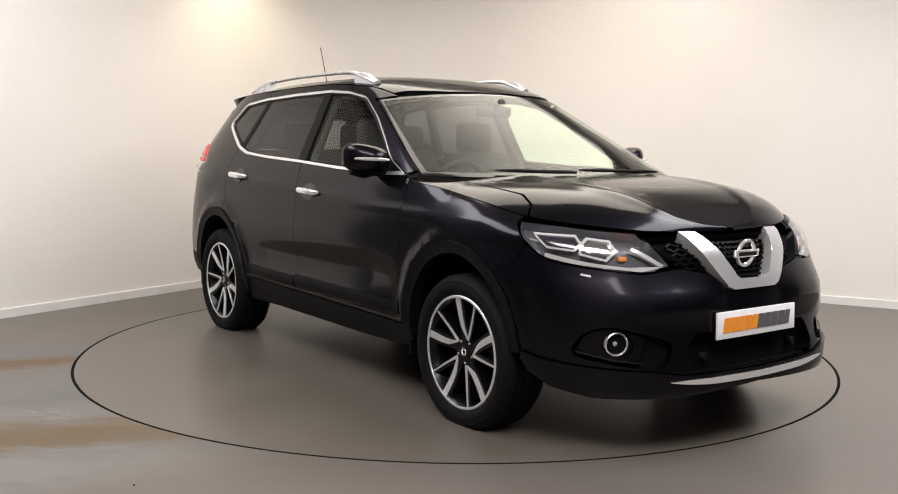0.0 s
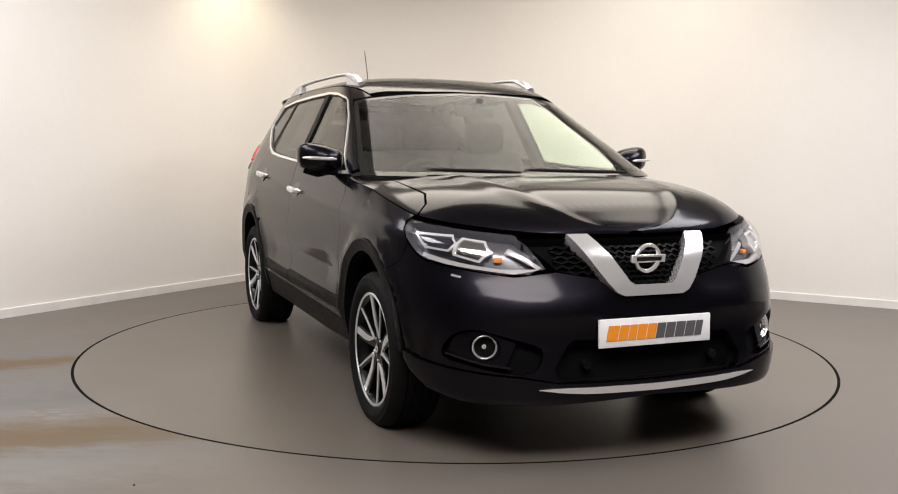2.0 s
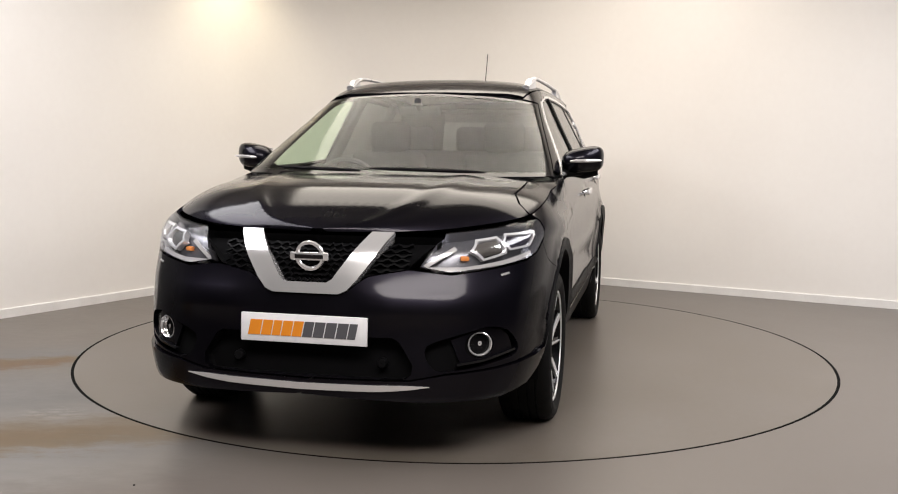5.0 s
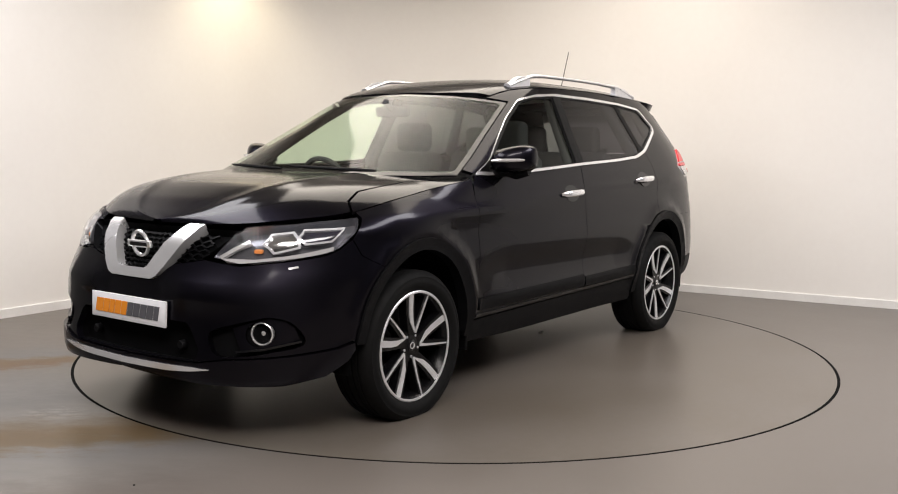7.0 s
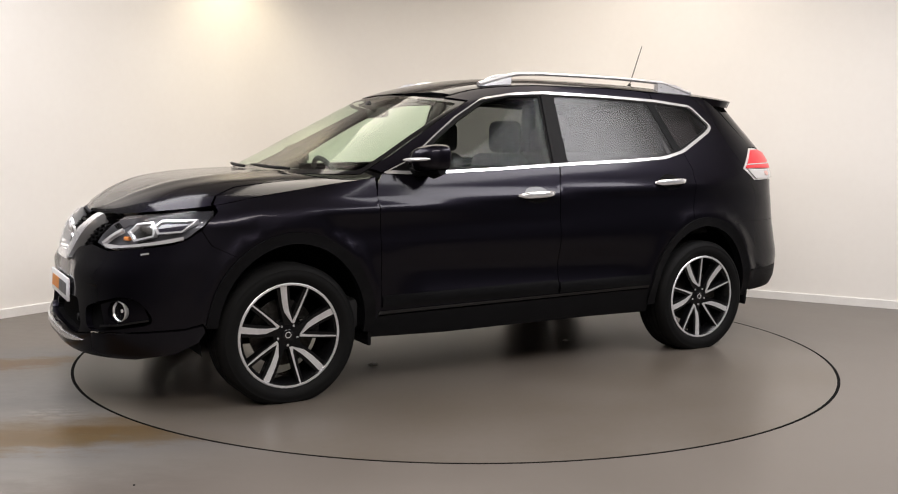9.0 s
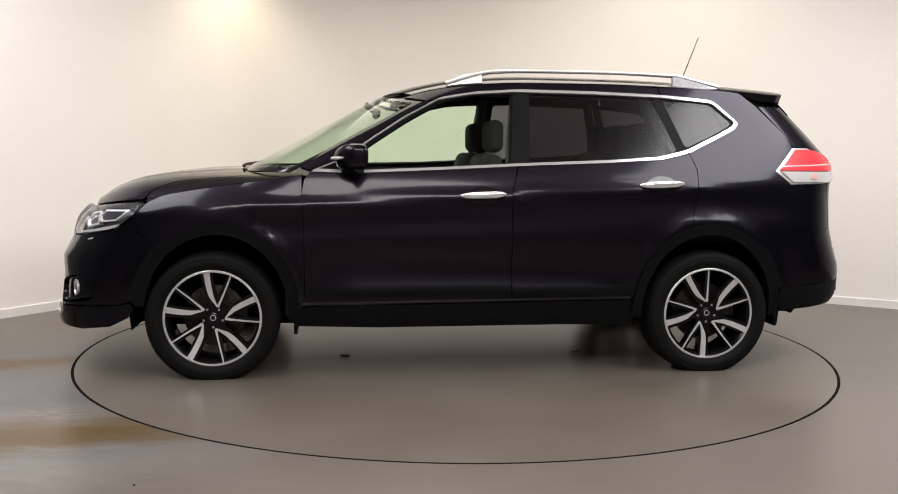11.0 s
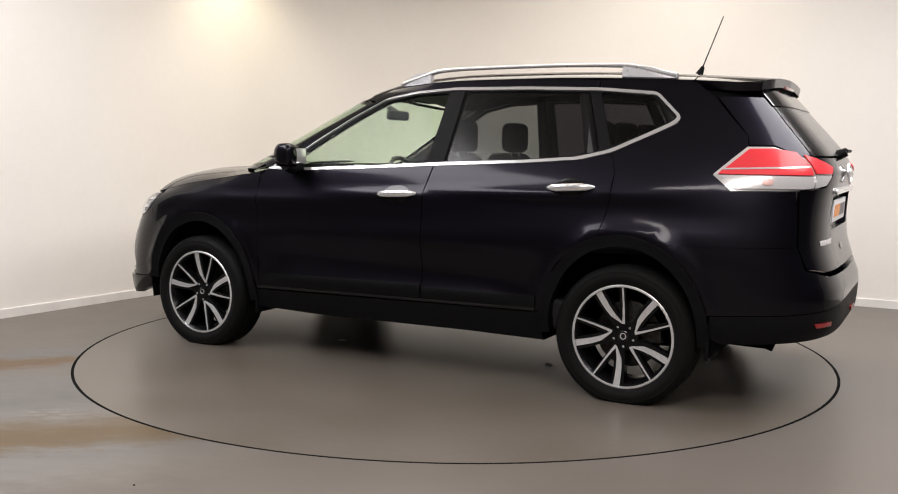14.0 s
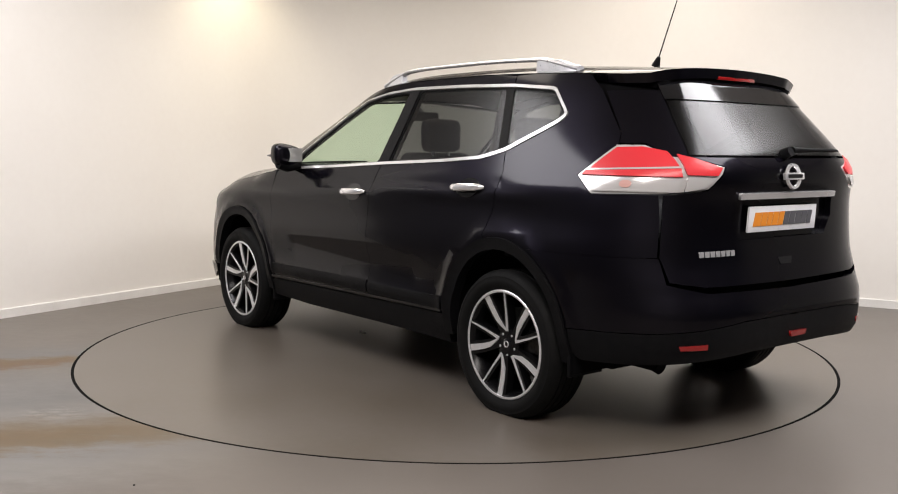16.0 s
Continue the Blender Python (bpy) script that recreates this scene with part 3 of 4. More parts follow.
def car_side(e, side):
    def P(name, loops, mat, parent=e, up=False, **k):
        return panel(name, upper if up else lower, loops, mat, parent, side, **k)
    # fender: side sheet and the strip over the shoulder
    top = [(x, float(shoulder(x)) - .001) for x in np.linspace(.9, 1.70, 12)]
    f = on(DOOR_A[:-2] + top + [(1.70, .934), (1.765, .872), (1.78, .85), (1.74, .78)] + arch(1.345, 50, 188)[0:] + [(.90, .39)])
    fender = P("front_fender", [f], PAINT, gap=.001)
    loop = dense([(.9, .86), (1.3, .865), (1.58, .87), (1.68, .93), (1.71, .999), (1.4, .999), (.9, .999)], .04)
    panel("fender_top", hood, [loop], PAINT, fender, side, gap=.0015)
    d = P("front_door", [on(DOOR_A + BELT[1:4] + DOOR_B[::-1])], PAINT)
    handle(d, side, -.07, .985, .245)
    d2 = P("rear_door", [on([(-.27, 1.143)] + BELT[4:7] + DOOR_C[1:] + arch(-1.345, 77, -8)[::-1][::-1] + [(-.92, .42), (-.23, .41), (-.23, .99)])], PAINT)
    handle(d2, side, -1.07, 1.047, .25)
    # sill and its moulding
    P("sill", [on([(.93, .385), (.93, .275), (.5, .262), (-.5, .268), (-.93, .262), (-.93, .415)])], PLASTIC, thick=.05, label="grained black plastic sill")
    P("sill_moulding", band(on([(.90, .405), (-.90, .428)], closed=False), .016), GLOSS, lift=.006, gap=0)
    for name, x0, x1 in (("front_door_cladding", .880, -.224), ("rear_door_cladding", -.236, -.905)):
        P(name, [on([(x0, .432), (x0, .492), (x1, .492 + .012 * (x0 - x1)), (x1, .436)])], PLASTIC, d if x0 > 0 else d2, lift=.007, thick=.012, gap=.001, label="black door cladding")
    # arch trims
    for cx, lo, hi in ((1.345, 5, 186), (-1.345, -6, 186)):
        o, i = arch(cx, lo, hi, .004, 40), arch(cx, lo, hi, -.052, 40)
        P("arch_trim", [on(o + i[::-1])], PLASTIC, lift=.010, thick=.06, gap=0, label="matt black wheel arch trim")
    for x0, x1, z in ((.945, .925, .235), (-1.775, -1.755, .25)):
        bm = block((min(x0, x1), side * .66 if side > 0 else -.87, z), (max(x0, x1), .87 if side > 0 else -.66, z + .19), .006)
        part("mud_flap", bm, PLASTIC, e)
    # rear quarter up to the roof
    q = [(-1.235, .835), (-1.275, .98), (-1.285, 1.13), (-1.25, 1.225)] + BELT[7:] + TOP[:3] + [(-1.12, 1.594)]
    q += [(x, float(roof_edge(x)) - .002) for x in (-1.25, -1.4, -1.6)] + [(-1.70, 1.50), (-1.88, 1.31), (-1.89, 1.264)] + [TAIL[0], (-1.84, 1.051), (-2.11, 1.056), (-2.12, .95), (-2.125, .80), (-1.9, .795), (-1.512, .795)]
    q += arch(-1.345, 112, 77, n=12)
    P("rear_quarter", [on(q)], PAINT, gap=.0004)
    # roof side and front pillar
    a = [(.86, 1.112)] + TOP[::-1][:8] + [(-1.12, 1.552), (-1.12, 1.594)] + [(x, float(roof_edge(x)) - .002) for x in np.linspace(-1.0, .34, 14)]
    a = on(a, True, closed=False)
    a += [(s_at(z, True, y=.966 * float(half_width(z))), z) for z in np.linspace(1.50, 1.13, 12)]
    P("roof_side", [dense(a)], PAINT, up=True)
    # window frames, panes and the chrome surround
    ring = rounded(on(BELT + TOP, True, step=.06), 2)
    cut = []
    for name, loop, mat, lab in (
            ("front_window", [(.70, 1.13), (.15, 1.142), (-.215, 1.162), (-.255, 1.545), (-.06, 1.535), (.13, 1.50), (.33, 1.39), (.49, 1.285), (.62, 1.195)], CLEAR, "clear side window"),
            ("rear_window", [(-.335, 1.166), (-.78, 1.186), (-1.05, 1.205), (-1.185, 1.235), (-1.075, 1.532), (-.72, 1.546), (-.365, 1.549)], PRIVACY, "dark tinted side window"),
            ("quarter_window", [(-1.235, 1.255), (-1.44, 1.345), (-1.525, 1.392), (-1.525, 1.405), (-1.415, 1.505), (-1.13, 1.532)], PRIVACY, "dark tinted quarter window")):
        loop = rounded(on(loop, True, step=.05), 1)
        cut.append(loop)
        pane = P(name, [loop], mat, up=True, lift=-.009, thick=.004, gap=.001, label=lab)
        pane.visible_shadow = False
    P("window_frame", [ring] + cut, PLASTIC, up=True, lift=-.006, thick=.02, gap=.0)
    outer, inner = ring, shrink(ring, .0155)
    P("window_chrome", [outer, inner], CHROME, up=True, lift=.005, thick=.012, gap=0, step=.012, label="chrome window surround")
    mirror(e, side)
    # door pillar strip
    P("centre_pillar", [on([(-.225, 1.15), (-.325, 1.155), (-.355, 1.553), (-.265, 1.553)], True)], PLASTIC, up=True, lift=.001, thick=.004)
    # headlamp
    lamp = P("headlamp", [rounded(on(LAMP, step=.04), 1)], LENS, lift=.002, thick=.01, step=.03, label="clear headlamp with chrome reflectors")
    lamp.visible_shadow = False
    P("lamp_bowl", [on(LAMP)], LAMP_GREY, lamp, lift=-.045, thick=-.045, gap=.006)
    for name, loop, mat in (("outer_projector", [(1.79, .908), (1.93, .903), (1.972, .868), (1.962, .832), (1.865, .842)], LAMP_DARK),
                            ("inner_reflector", [(1.962, .894), (2.022, .882), (2.066, .838), (2.052, .795), (1.976, .820)], REFLECTOR)):
        hexa = on(loop, step=.02)
        ring = shrink(hexa, .009)
        body = P(name, [ring], mat, lamp, lift=-.020, thick=.02, gap=0, dome=.008)
        P("lamp_frame", [hexa, ring], LAMP_FRAME, body, lift=-.010, thick=.03, gap=0, step=.02)
    P("lamp_lower_strip", band(on([(1.86, .815), (2.0, .785), (2.10, .765), ("y", .50, .766), ("y", .462, .778), (2.082, .850)], closed=False), .018), LAMP_WHITE, lamp, lift=-.014, thick=.02, gap=0)
    p = lower(np.array([[s_at(.80, x=2.09), .80]]))[0]
    bm = block((-.015, -.018, -.009), (.010, .018, .010), .006)
    bmesh.ops.rotate(bm, verts=bm.verts, matrix=Matrix.Rotation(radians(25), 3, "Z"))
    bmesh.ops.translate(bm, verts=bm.verts, vec=(p[0] - .035, p[1] - .01, p[2]))
    if side < 0:
        bmesh.ops.scale(bm, verts=bm.verts, vec=(1, -1, 1))
    part("indicator_bulb", bm, AMBER, lamp)
    # small highlight on the washer cover, put in as a chrome strip
    P("washer_cover", band(on([(1.995, .744), (2.025, .737)], closed=False), .008), CHROME, lift=.003, gap=0)
    # tail lamp, in its bands
    def R(name, loop, mat, parent, **k):
        return panel(name, rear, [on(loop, back=True)], mat, parent, side, **k)
    t = R("tail_lamp", TAIL, LAMP_WHITE, e, lift=-.001, thick=.02, label="red and clear tail lamp")
    R("red_lens", [(-1.80, 1.155), (-1.895, 1.248), (-2.0, 1.25), ("y", .655, 1.232), ("y", .648, 1.168)], RED, t, lift=.008, thick=.012, dome=.006)
    R("white_strip", [(-1.79, 1.149), (-1.80, 1.156), ("y", .648, 1.169), ("y", .648, 1.162)], LAMP_WHITE, t, lift=.010, thick=.012, gap=0)
    R("red_band", [(-1.775, 1.130), (-1.79, 1.149), ("y", .648, 1.162), ("y", .652, 1.128)], RED, t, lift=.009, thick=.012, gap=.0005)
    R("clear_lens", [(-1.78, 1.126), (-1.85, 1.063), ("y", .668, 1.066), ("y", .653, 1.124)], LAMP_WHITE, t, lift=.008, thick=.012, dome=.005)
    R("reverse_bulb", rounded([(-1.965, 1.112), (-1.965, 1.08), (-2.015, 1.08), (-2.015, 1.112)], 1), PINK, t, lift=.0137, thick=.004)
    R("gate_red_lens", [("y", .636, 1.222), ("y", .636, 1.135), ("y", .505, 1.132), ("y", .468, 1.166)], RED, t, lift=.008, thick=.012, dome=.005)
    R("gate_clear_lens", [("y", .638, 1.128), ("y", .65, 1.068), ("y", .56, 1.085), ("y", .51, 1.127)], LAMP_WHITE, t, lift=.008, thick=.012, dome=.005)
    # roof rail: a flat bar on two feet
    pts = []
    for i in range(40):
        u = i / 39
        x = .10 - 1.60 * u
        rise = .046 * min(1, math.sin(math.pi * u) * 2.2)
        base = roof(np.array([[x, .945]]))[0]
        pts.append((x, side * (base[1] - .012), base[2] + .008 + rise))
    rail = part("roof_rail", tube(pts, [.010 + .006 * max(0, 1 - 5 * u * (1 - u)) for u in (i / 39 for i in range(40))], 12, flat=1.5), SATIN, e, "satin silver roof rail")
    for x0, x1 in ((.10, -.10), (-1.22, -1.50)):
        p0 = [roof(np.array([[x0 + (x1 - x0) * k / 6, .945]]))[0] for k in range(7)]
        h = [.006, .026, .044, .054, .057, .057, .056] if x0 > 0 else [.057, .057, .057, .054, .044, .026, .006]
        v, fc = [], []
        for q, hh in zip(p0, h):
            y = q[1] - .012
            v += [(q[0], side * (y - .019), q[2] - .01), (q[0], side * (y - .015), q[2] + hh), (q[0], side * (y + .015), q[2] + hh - .003), (q[0], side * (y + .021), q[2] - .016)]
        bm = bmesh.new()
        vv = [bm.verts.new(q) for q in v]
        for i in range(6):
            for j in range(4):
                bm.faces.new((vv[4 * i + j], vv[4 * i + (j + 1) % 4], vv[4 * i + 4 + (j + 1) % 4], vv[4 * i + 4 + j]))
        bm.faces.new(vv[:4]), bm.faces.new(vv[-4:])
        part("rail_foot", bm, SATIN, rail)


def handle(door, side, x, z, length):
    y = float(half_width(z))
    # flat black oval in place of the hollow's shade behind the handle
    loop = [(x + length * .34 * math.cos(a), z + .002 + .047 * math.sin(a)) for a in np.linspace(0, 2 * math.pi, 28, endpoint=False)]
    panel("handle_recess", lower, [on(loop)], GLOSS, door, side, lift=.0015, thick=.004, gap=0)
    pts = [(x + length * u, side * (y + .010 + .030 * (1 - (2 * u) ** 4)), z + .004 - .010 * u) for u in np.linspace(-.5, .5, 15)]
    part("door_handle", tube(pts, [.006 + .0125 * (1 - abs(2 * u) ** 5) for u in np.linspace(-.5, .5, 15)], 12, flat=.6), CHROME, door, "chrome door handle")


def mirror(e, side):
    bm = bmesh.new()
    bmesh.ops.create_uvsphere(bm, u_segments=32, v_segments=20, radius=1)
    for v in bm.verts:
        x, y, z = v.co
        x, y, z = (math.copysign(abs(c) ** .62, c) for c in (x, y, z))
        w = 1 + .10 * y
        xx = x * .118 * (1 - .30 * abs(y)) * (1 - .12 * abs(z)) if x > 0 else x * .05
        v.co = (.615 + xx - .025 * y, side * (.935 + .108 * y), 1.182 + z * .068 * w + .012 * y)
    m = part("door_mirror", bm, PAINT, e, "black door mirror with chrome indicator strip")
    bm = block((-.002, -.078, -.042), (.002, .078, .042), .0018, 2)
    bmesh.ops.translate(bm, verts=bm.verts, vec=(.5645, side * .938, 1.186))
    part("mirror_glass", bm, CHROME, m)
    bm = tube([(.734 - .02 * (2 * u - 1) - .03 * max(0, 2 * u - 1), side * (.86 + .175 * u), 1.176 + .006 * u) for u in np.linspace(.1, 1, 8)], [.004, .008, .009, .009, .009, .009, .008, .004], 8)
    part("mirror_strip", bm, LAMP_WHITE, m, "clear indicator strip")
    bm = tube([(.69, side * .80, 1.115), (.66, side * .86, 1.118), (.63, side * .93, 1.13)], [.03, .028, .03], 12)
    part("mirror_arm", bm, PLASTIC, m)
    bm = tube([(.60, side * .86, 1.125), (.61, side * .94, 1.117), (.60, side * 1.01, 1.128)], [.028, .036, .026], 12)
    part("mirror_underside", bm, PLASTIC, m)


def plate(e, at, turn):
    bm = block((-.004, -.262, -.056), (.008, .262, .056), .003)
    p = part("number_plate", bm, PLATE, e, "white plate with orange and grey bars")
    p.matrix_local = at
    # ten slanted bars in place of the lettering
    x0 = -.231
    for k, w in enumerate((.050, .041, .034, .041, .039, .039, .042, .043, .043, .032)):
        bm = bmesh.new()
        sl = .012
        vs = [(.0085, x0 + dx + (sl if top else 0), z) for dx, top, z in ((0, 0, -.030), (w, 0, -.030), (w, 1, .030), (0, 1, .030))]
        vs = [bm.verts.new(q) for q in vs]
        f = bm.faces.new(vs)
        r = bmesh.ops.extrude_face_region(bm, geom=[f])
        for g in r["geom"]:
            if isinstance(g, bmesh.types.BMVert):
                g.co.x += .002
        part("plate_bar", bm, ORANGE if k < 5 else GREY, p, smooth=False)
        x0 += w + .0045
    return p


def badge(e, at, r=.062):
    bm = lathe([(r, 0), (r - .003, .010), (r - .013, .010), (r - .017, 0)], 40)
    b = part("badge_ring", bm, CHROME, e, "round chrome badge with a cross bar")
    b.matrix_local = at
    bm = block((-r * 1.28, -.002, -.016), (r * 1.28, .014, .016), .004)
    part("badge_bar", bm, CHROME, b)
    bm = block((-r * .95, .013, -.008), (r * .95, .0155, .008))
    part("badge_mark", bm, GLOSS, b)


def front(e):
    def P(name, loops, mat, parent=e, **k):
        return panel(name, lower, loops, mat, parent, 1, **k)

    def sym(loop):
        """Closes a half outline, given from the middle outwards and back to the middle, with its mirror image."""
        return dense(loop + [(-s, z) for s, z in loop[::-1]], .03)
    up_edge = [("y", .0, .660), ("y", .13, .660), ("y", .17, .678), ("y", .21, .712), ("y", .245, .735), ("y", .40, .762)]
    half = on(up_edge + [("y", .56, .742), (2.0, .768), (1.9, .786), (1.84, .810), (1.782, .850), (1.742, .78)] + arch(1.345, 50, 5, n=10) + [(1.785, .42), (1.86, .40), ("y", .56, .368), ("y", .43, .345), ("y", .0, .338)], closed=False)
    intake = on([("y", -.355, .503), ("y", .355, .503), ("y", .383, .484), ("y", .435, .40), ("y", .430, .365), ("y", .405, .346), ("y", -.405, .346), ("y", -.430, .365), ("y", -.435, .40), ("y", -.383, .484)])
    fog = [("y", .79, .50), ("y", .765, .53), ("y", .71, .545), ("y", .645, .527), ("y", .52, .492), ("y", .475, .468), ("y", .492, .405), ("y", .535, .374), ("y", .66, .386), ("y", .80, .418), ("y", .81, .45)]
    fogl = rounded(on(fog, step=.05), 1)
    fogr = [(-s, z) for s, z in fogl][::-1]
    bumper = P("front_bumper", [sym(half), intake, fogl, fogr], PAINT, thick=.03, gap=.001)
    P("intake_mesh", [on([("y", -.36, .503), ("y", .36, .503), ("y", .44, .40), ("y", .42, .346), ("y", -.42, .346), ("y", -.44, .40)])], WELL, bumper, lift=-.06, thick=-.06, gap=-.004)
    for y in (-.29, .31):
        p = lower(np.array([[s_at(.40, y=y), .40]]))[0]
        bm = lathe([(.002, .006), (.016, .006), (.02, 0), (.02, -.02)], 20)
        bmesh.ops.rotate(bm, verts=bm.verts, matrix=Matrix.Rotation(radians(-90), 3, "Z"))
        bmesh.ops.translate(bm, verts=bm.verts, vec=(p[0] - .03, p[1], p[2]))
        part("parking_sensor", bm, PLASTIC, bumper)
    lip = on([("y", .0, .337), ("y", .43, .344), ("y", .56, .366), (1.86, .398), (1.785, .418), (1.772, .385), (1.80, .335), (1.90, .283), ("y", .74, .262), ("y", .45, .265), ("y", 0, .275)], closed=False)
    P("front_lip", [sym(lip)], PAINT, lift=.014, thick=.07, label="glossy black front lip")
    chrome = on([("y", -.50, .322), ("y", -.3, .312), ("y", 0, .307), ("y", .3, .312), ("y", .50, .322)], closed=False, step=.02)
    c = np.array(chrome)
    w = .013 * np.clip(1 - (abs(c[:, 0]) / abs(c[:, 0]).max()) ** 6, .12, 1)
    P("lip_chrome", [[(s, z + k) for (s, z), k in zip(chrome, w)] + [(s, z - k) for (s, z), k in zip(chrome[::-1], w[::-1])]], CHROME, lift=.020, thick=.012, gap=0, label="chrome strip along the lip")
    for loop, side in ((fogl, 1), (fogr, -1)):
        P("fog_recess", [loop], WELL, bumper, lift=-.035, thick=-.035, gap=-.003)
        p = lower(np.array([[s_at(.472, y=.683), .472]]))[0]
        for name, prof, mat in (("fog_ring", [(.048, -.03), (.049, .008), (.045, .011), (.041, .006), (.040, -.03)], CHROME),
                                ("fog_bowl", [(.040, .0), (.033, -.014), (.015, -.024), (.002, -.026)], REFLECTOR), ("fog_bulb", [(.013, -.024), (.013, -.010), (.009, -.004), (.002, -.002)], LAMP_WHITE), ("fog_lens", [(.043, .004), (.03, .010), (.002, .013)], LENS)):
            bm = lathe(prof, 32)
            bmesh.ops.rotate(bm, verts=bm.verts, matrix=Matrix.Rotation(radians(-66), 3, "Z"))
            bmesh.ops.translate(bm, verts=bm.verts, vec=(p[0] - .030, p[1] - .012, p[2]))
            if side < 0:
                bmesh.ops.scale(bm, verts=bm.verts, vec=(1, -1, 1))
            o = part(name, bm, mat, bumper)
            if name == "fog_lens":
                o.visible_shadow = False
        bezel = on([("y", .785, .50), ("y", .76, .526), ("y", .71, .538), ("y", .645, .520), ("y", .575, .496), ("y", .615, .402), ("y", .70, .415), ("y", .80, .442)])
        hole = [(lambda q: (s_at(q[1], y=q[0]), q[1]))((.683 + .052 * math.cos(k * math.pi / 12), .472 + .050 * math.sin(k * math.pi / 12))) for k in range(24)]
        panel("fog_bezel", lower, [bezel, hole], PAINT, bumper, side, lift=-.018, thick=.02, gap=.001)
        line = on([("y", .60, .400), ("y", .70, .412), ("y", .80, .440)], closed=False)
        panel("fog_blade", lower, band(line, .009), GLOSS, bumper, side, lift=-.004, gap=0)
    # grille: a dark bowl with cross bars, the chrome V and the badge
    g = on([("y", .0, .662), ("y", .13, .662), ("y", .17, .680), ("y", .21, .714), ("y", .245, .737), ("y", .395, .765), (2.112, .85), (2.06, .887), ("y", .25, .889), ("y", 0, .889)], closed=False)
    grille = P("grille", [sym(g)], WELL, lift=-.045, thick=-.04, gap=.001, label="black mesh grille with chrome V")
    for i in range(9):
        z = .70 + .021 * i
        w = .40 if z > .765 else max(.1, .15 + (z - .692) * 3.2)
        line = on([("y", -w, z), ("y", 0, z), ("y", w, z)], closed=False, step=.012)
        zig = [(s, q + .006 * math.sin(s * 130 + i * math.pi)) for s, q in line]
        P("grille_bar", band(zig, .007), MESH, grille, lift=-.025, thick=.012, gap=0)
    vee = [("y", .322, .890), ("y", .262, .80), ("y", .205, .718), ("y", .168, .678), ("y", .135, .664), ("y", 0, .664)]
    vin = [("y", 0, .706), ("y", .085, .706), ("y", .106, .718), ("y", .162, .80), ("y", .232, .890)]
    vo, vi = on(vee, closed=False), on(vin, closed=False)
    allv = dense(vo + [(-s, z) for s, z in vo[::-1][1:]] + [(-s, z) for s, z in vi[::-1]] + vi[1:], .02)
    P("chrome_vee", [allv], CHROME, grille, lift=.016, thick=.05, gap=0, step=.02, label="chrome V on the grille", dome=.006)
    badge(grille, pose(2.198, 0, .807, -8, 0, -90))
    plate(e, pose(2.268, 0, .526, 0, -2, 0), 0)
    # dark block added behind the nose, so that no light comes through the gaps
    bm = block((1.72, -.62, .30), (2.02, .62, .84), .05)
    part("radiator_core", bm, WELL, e)


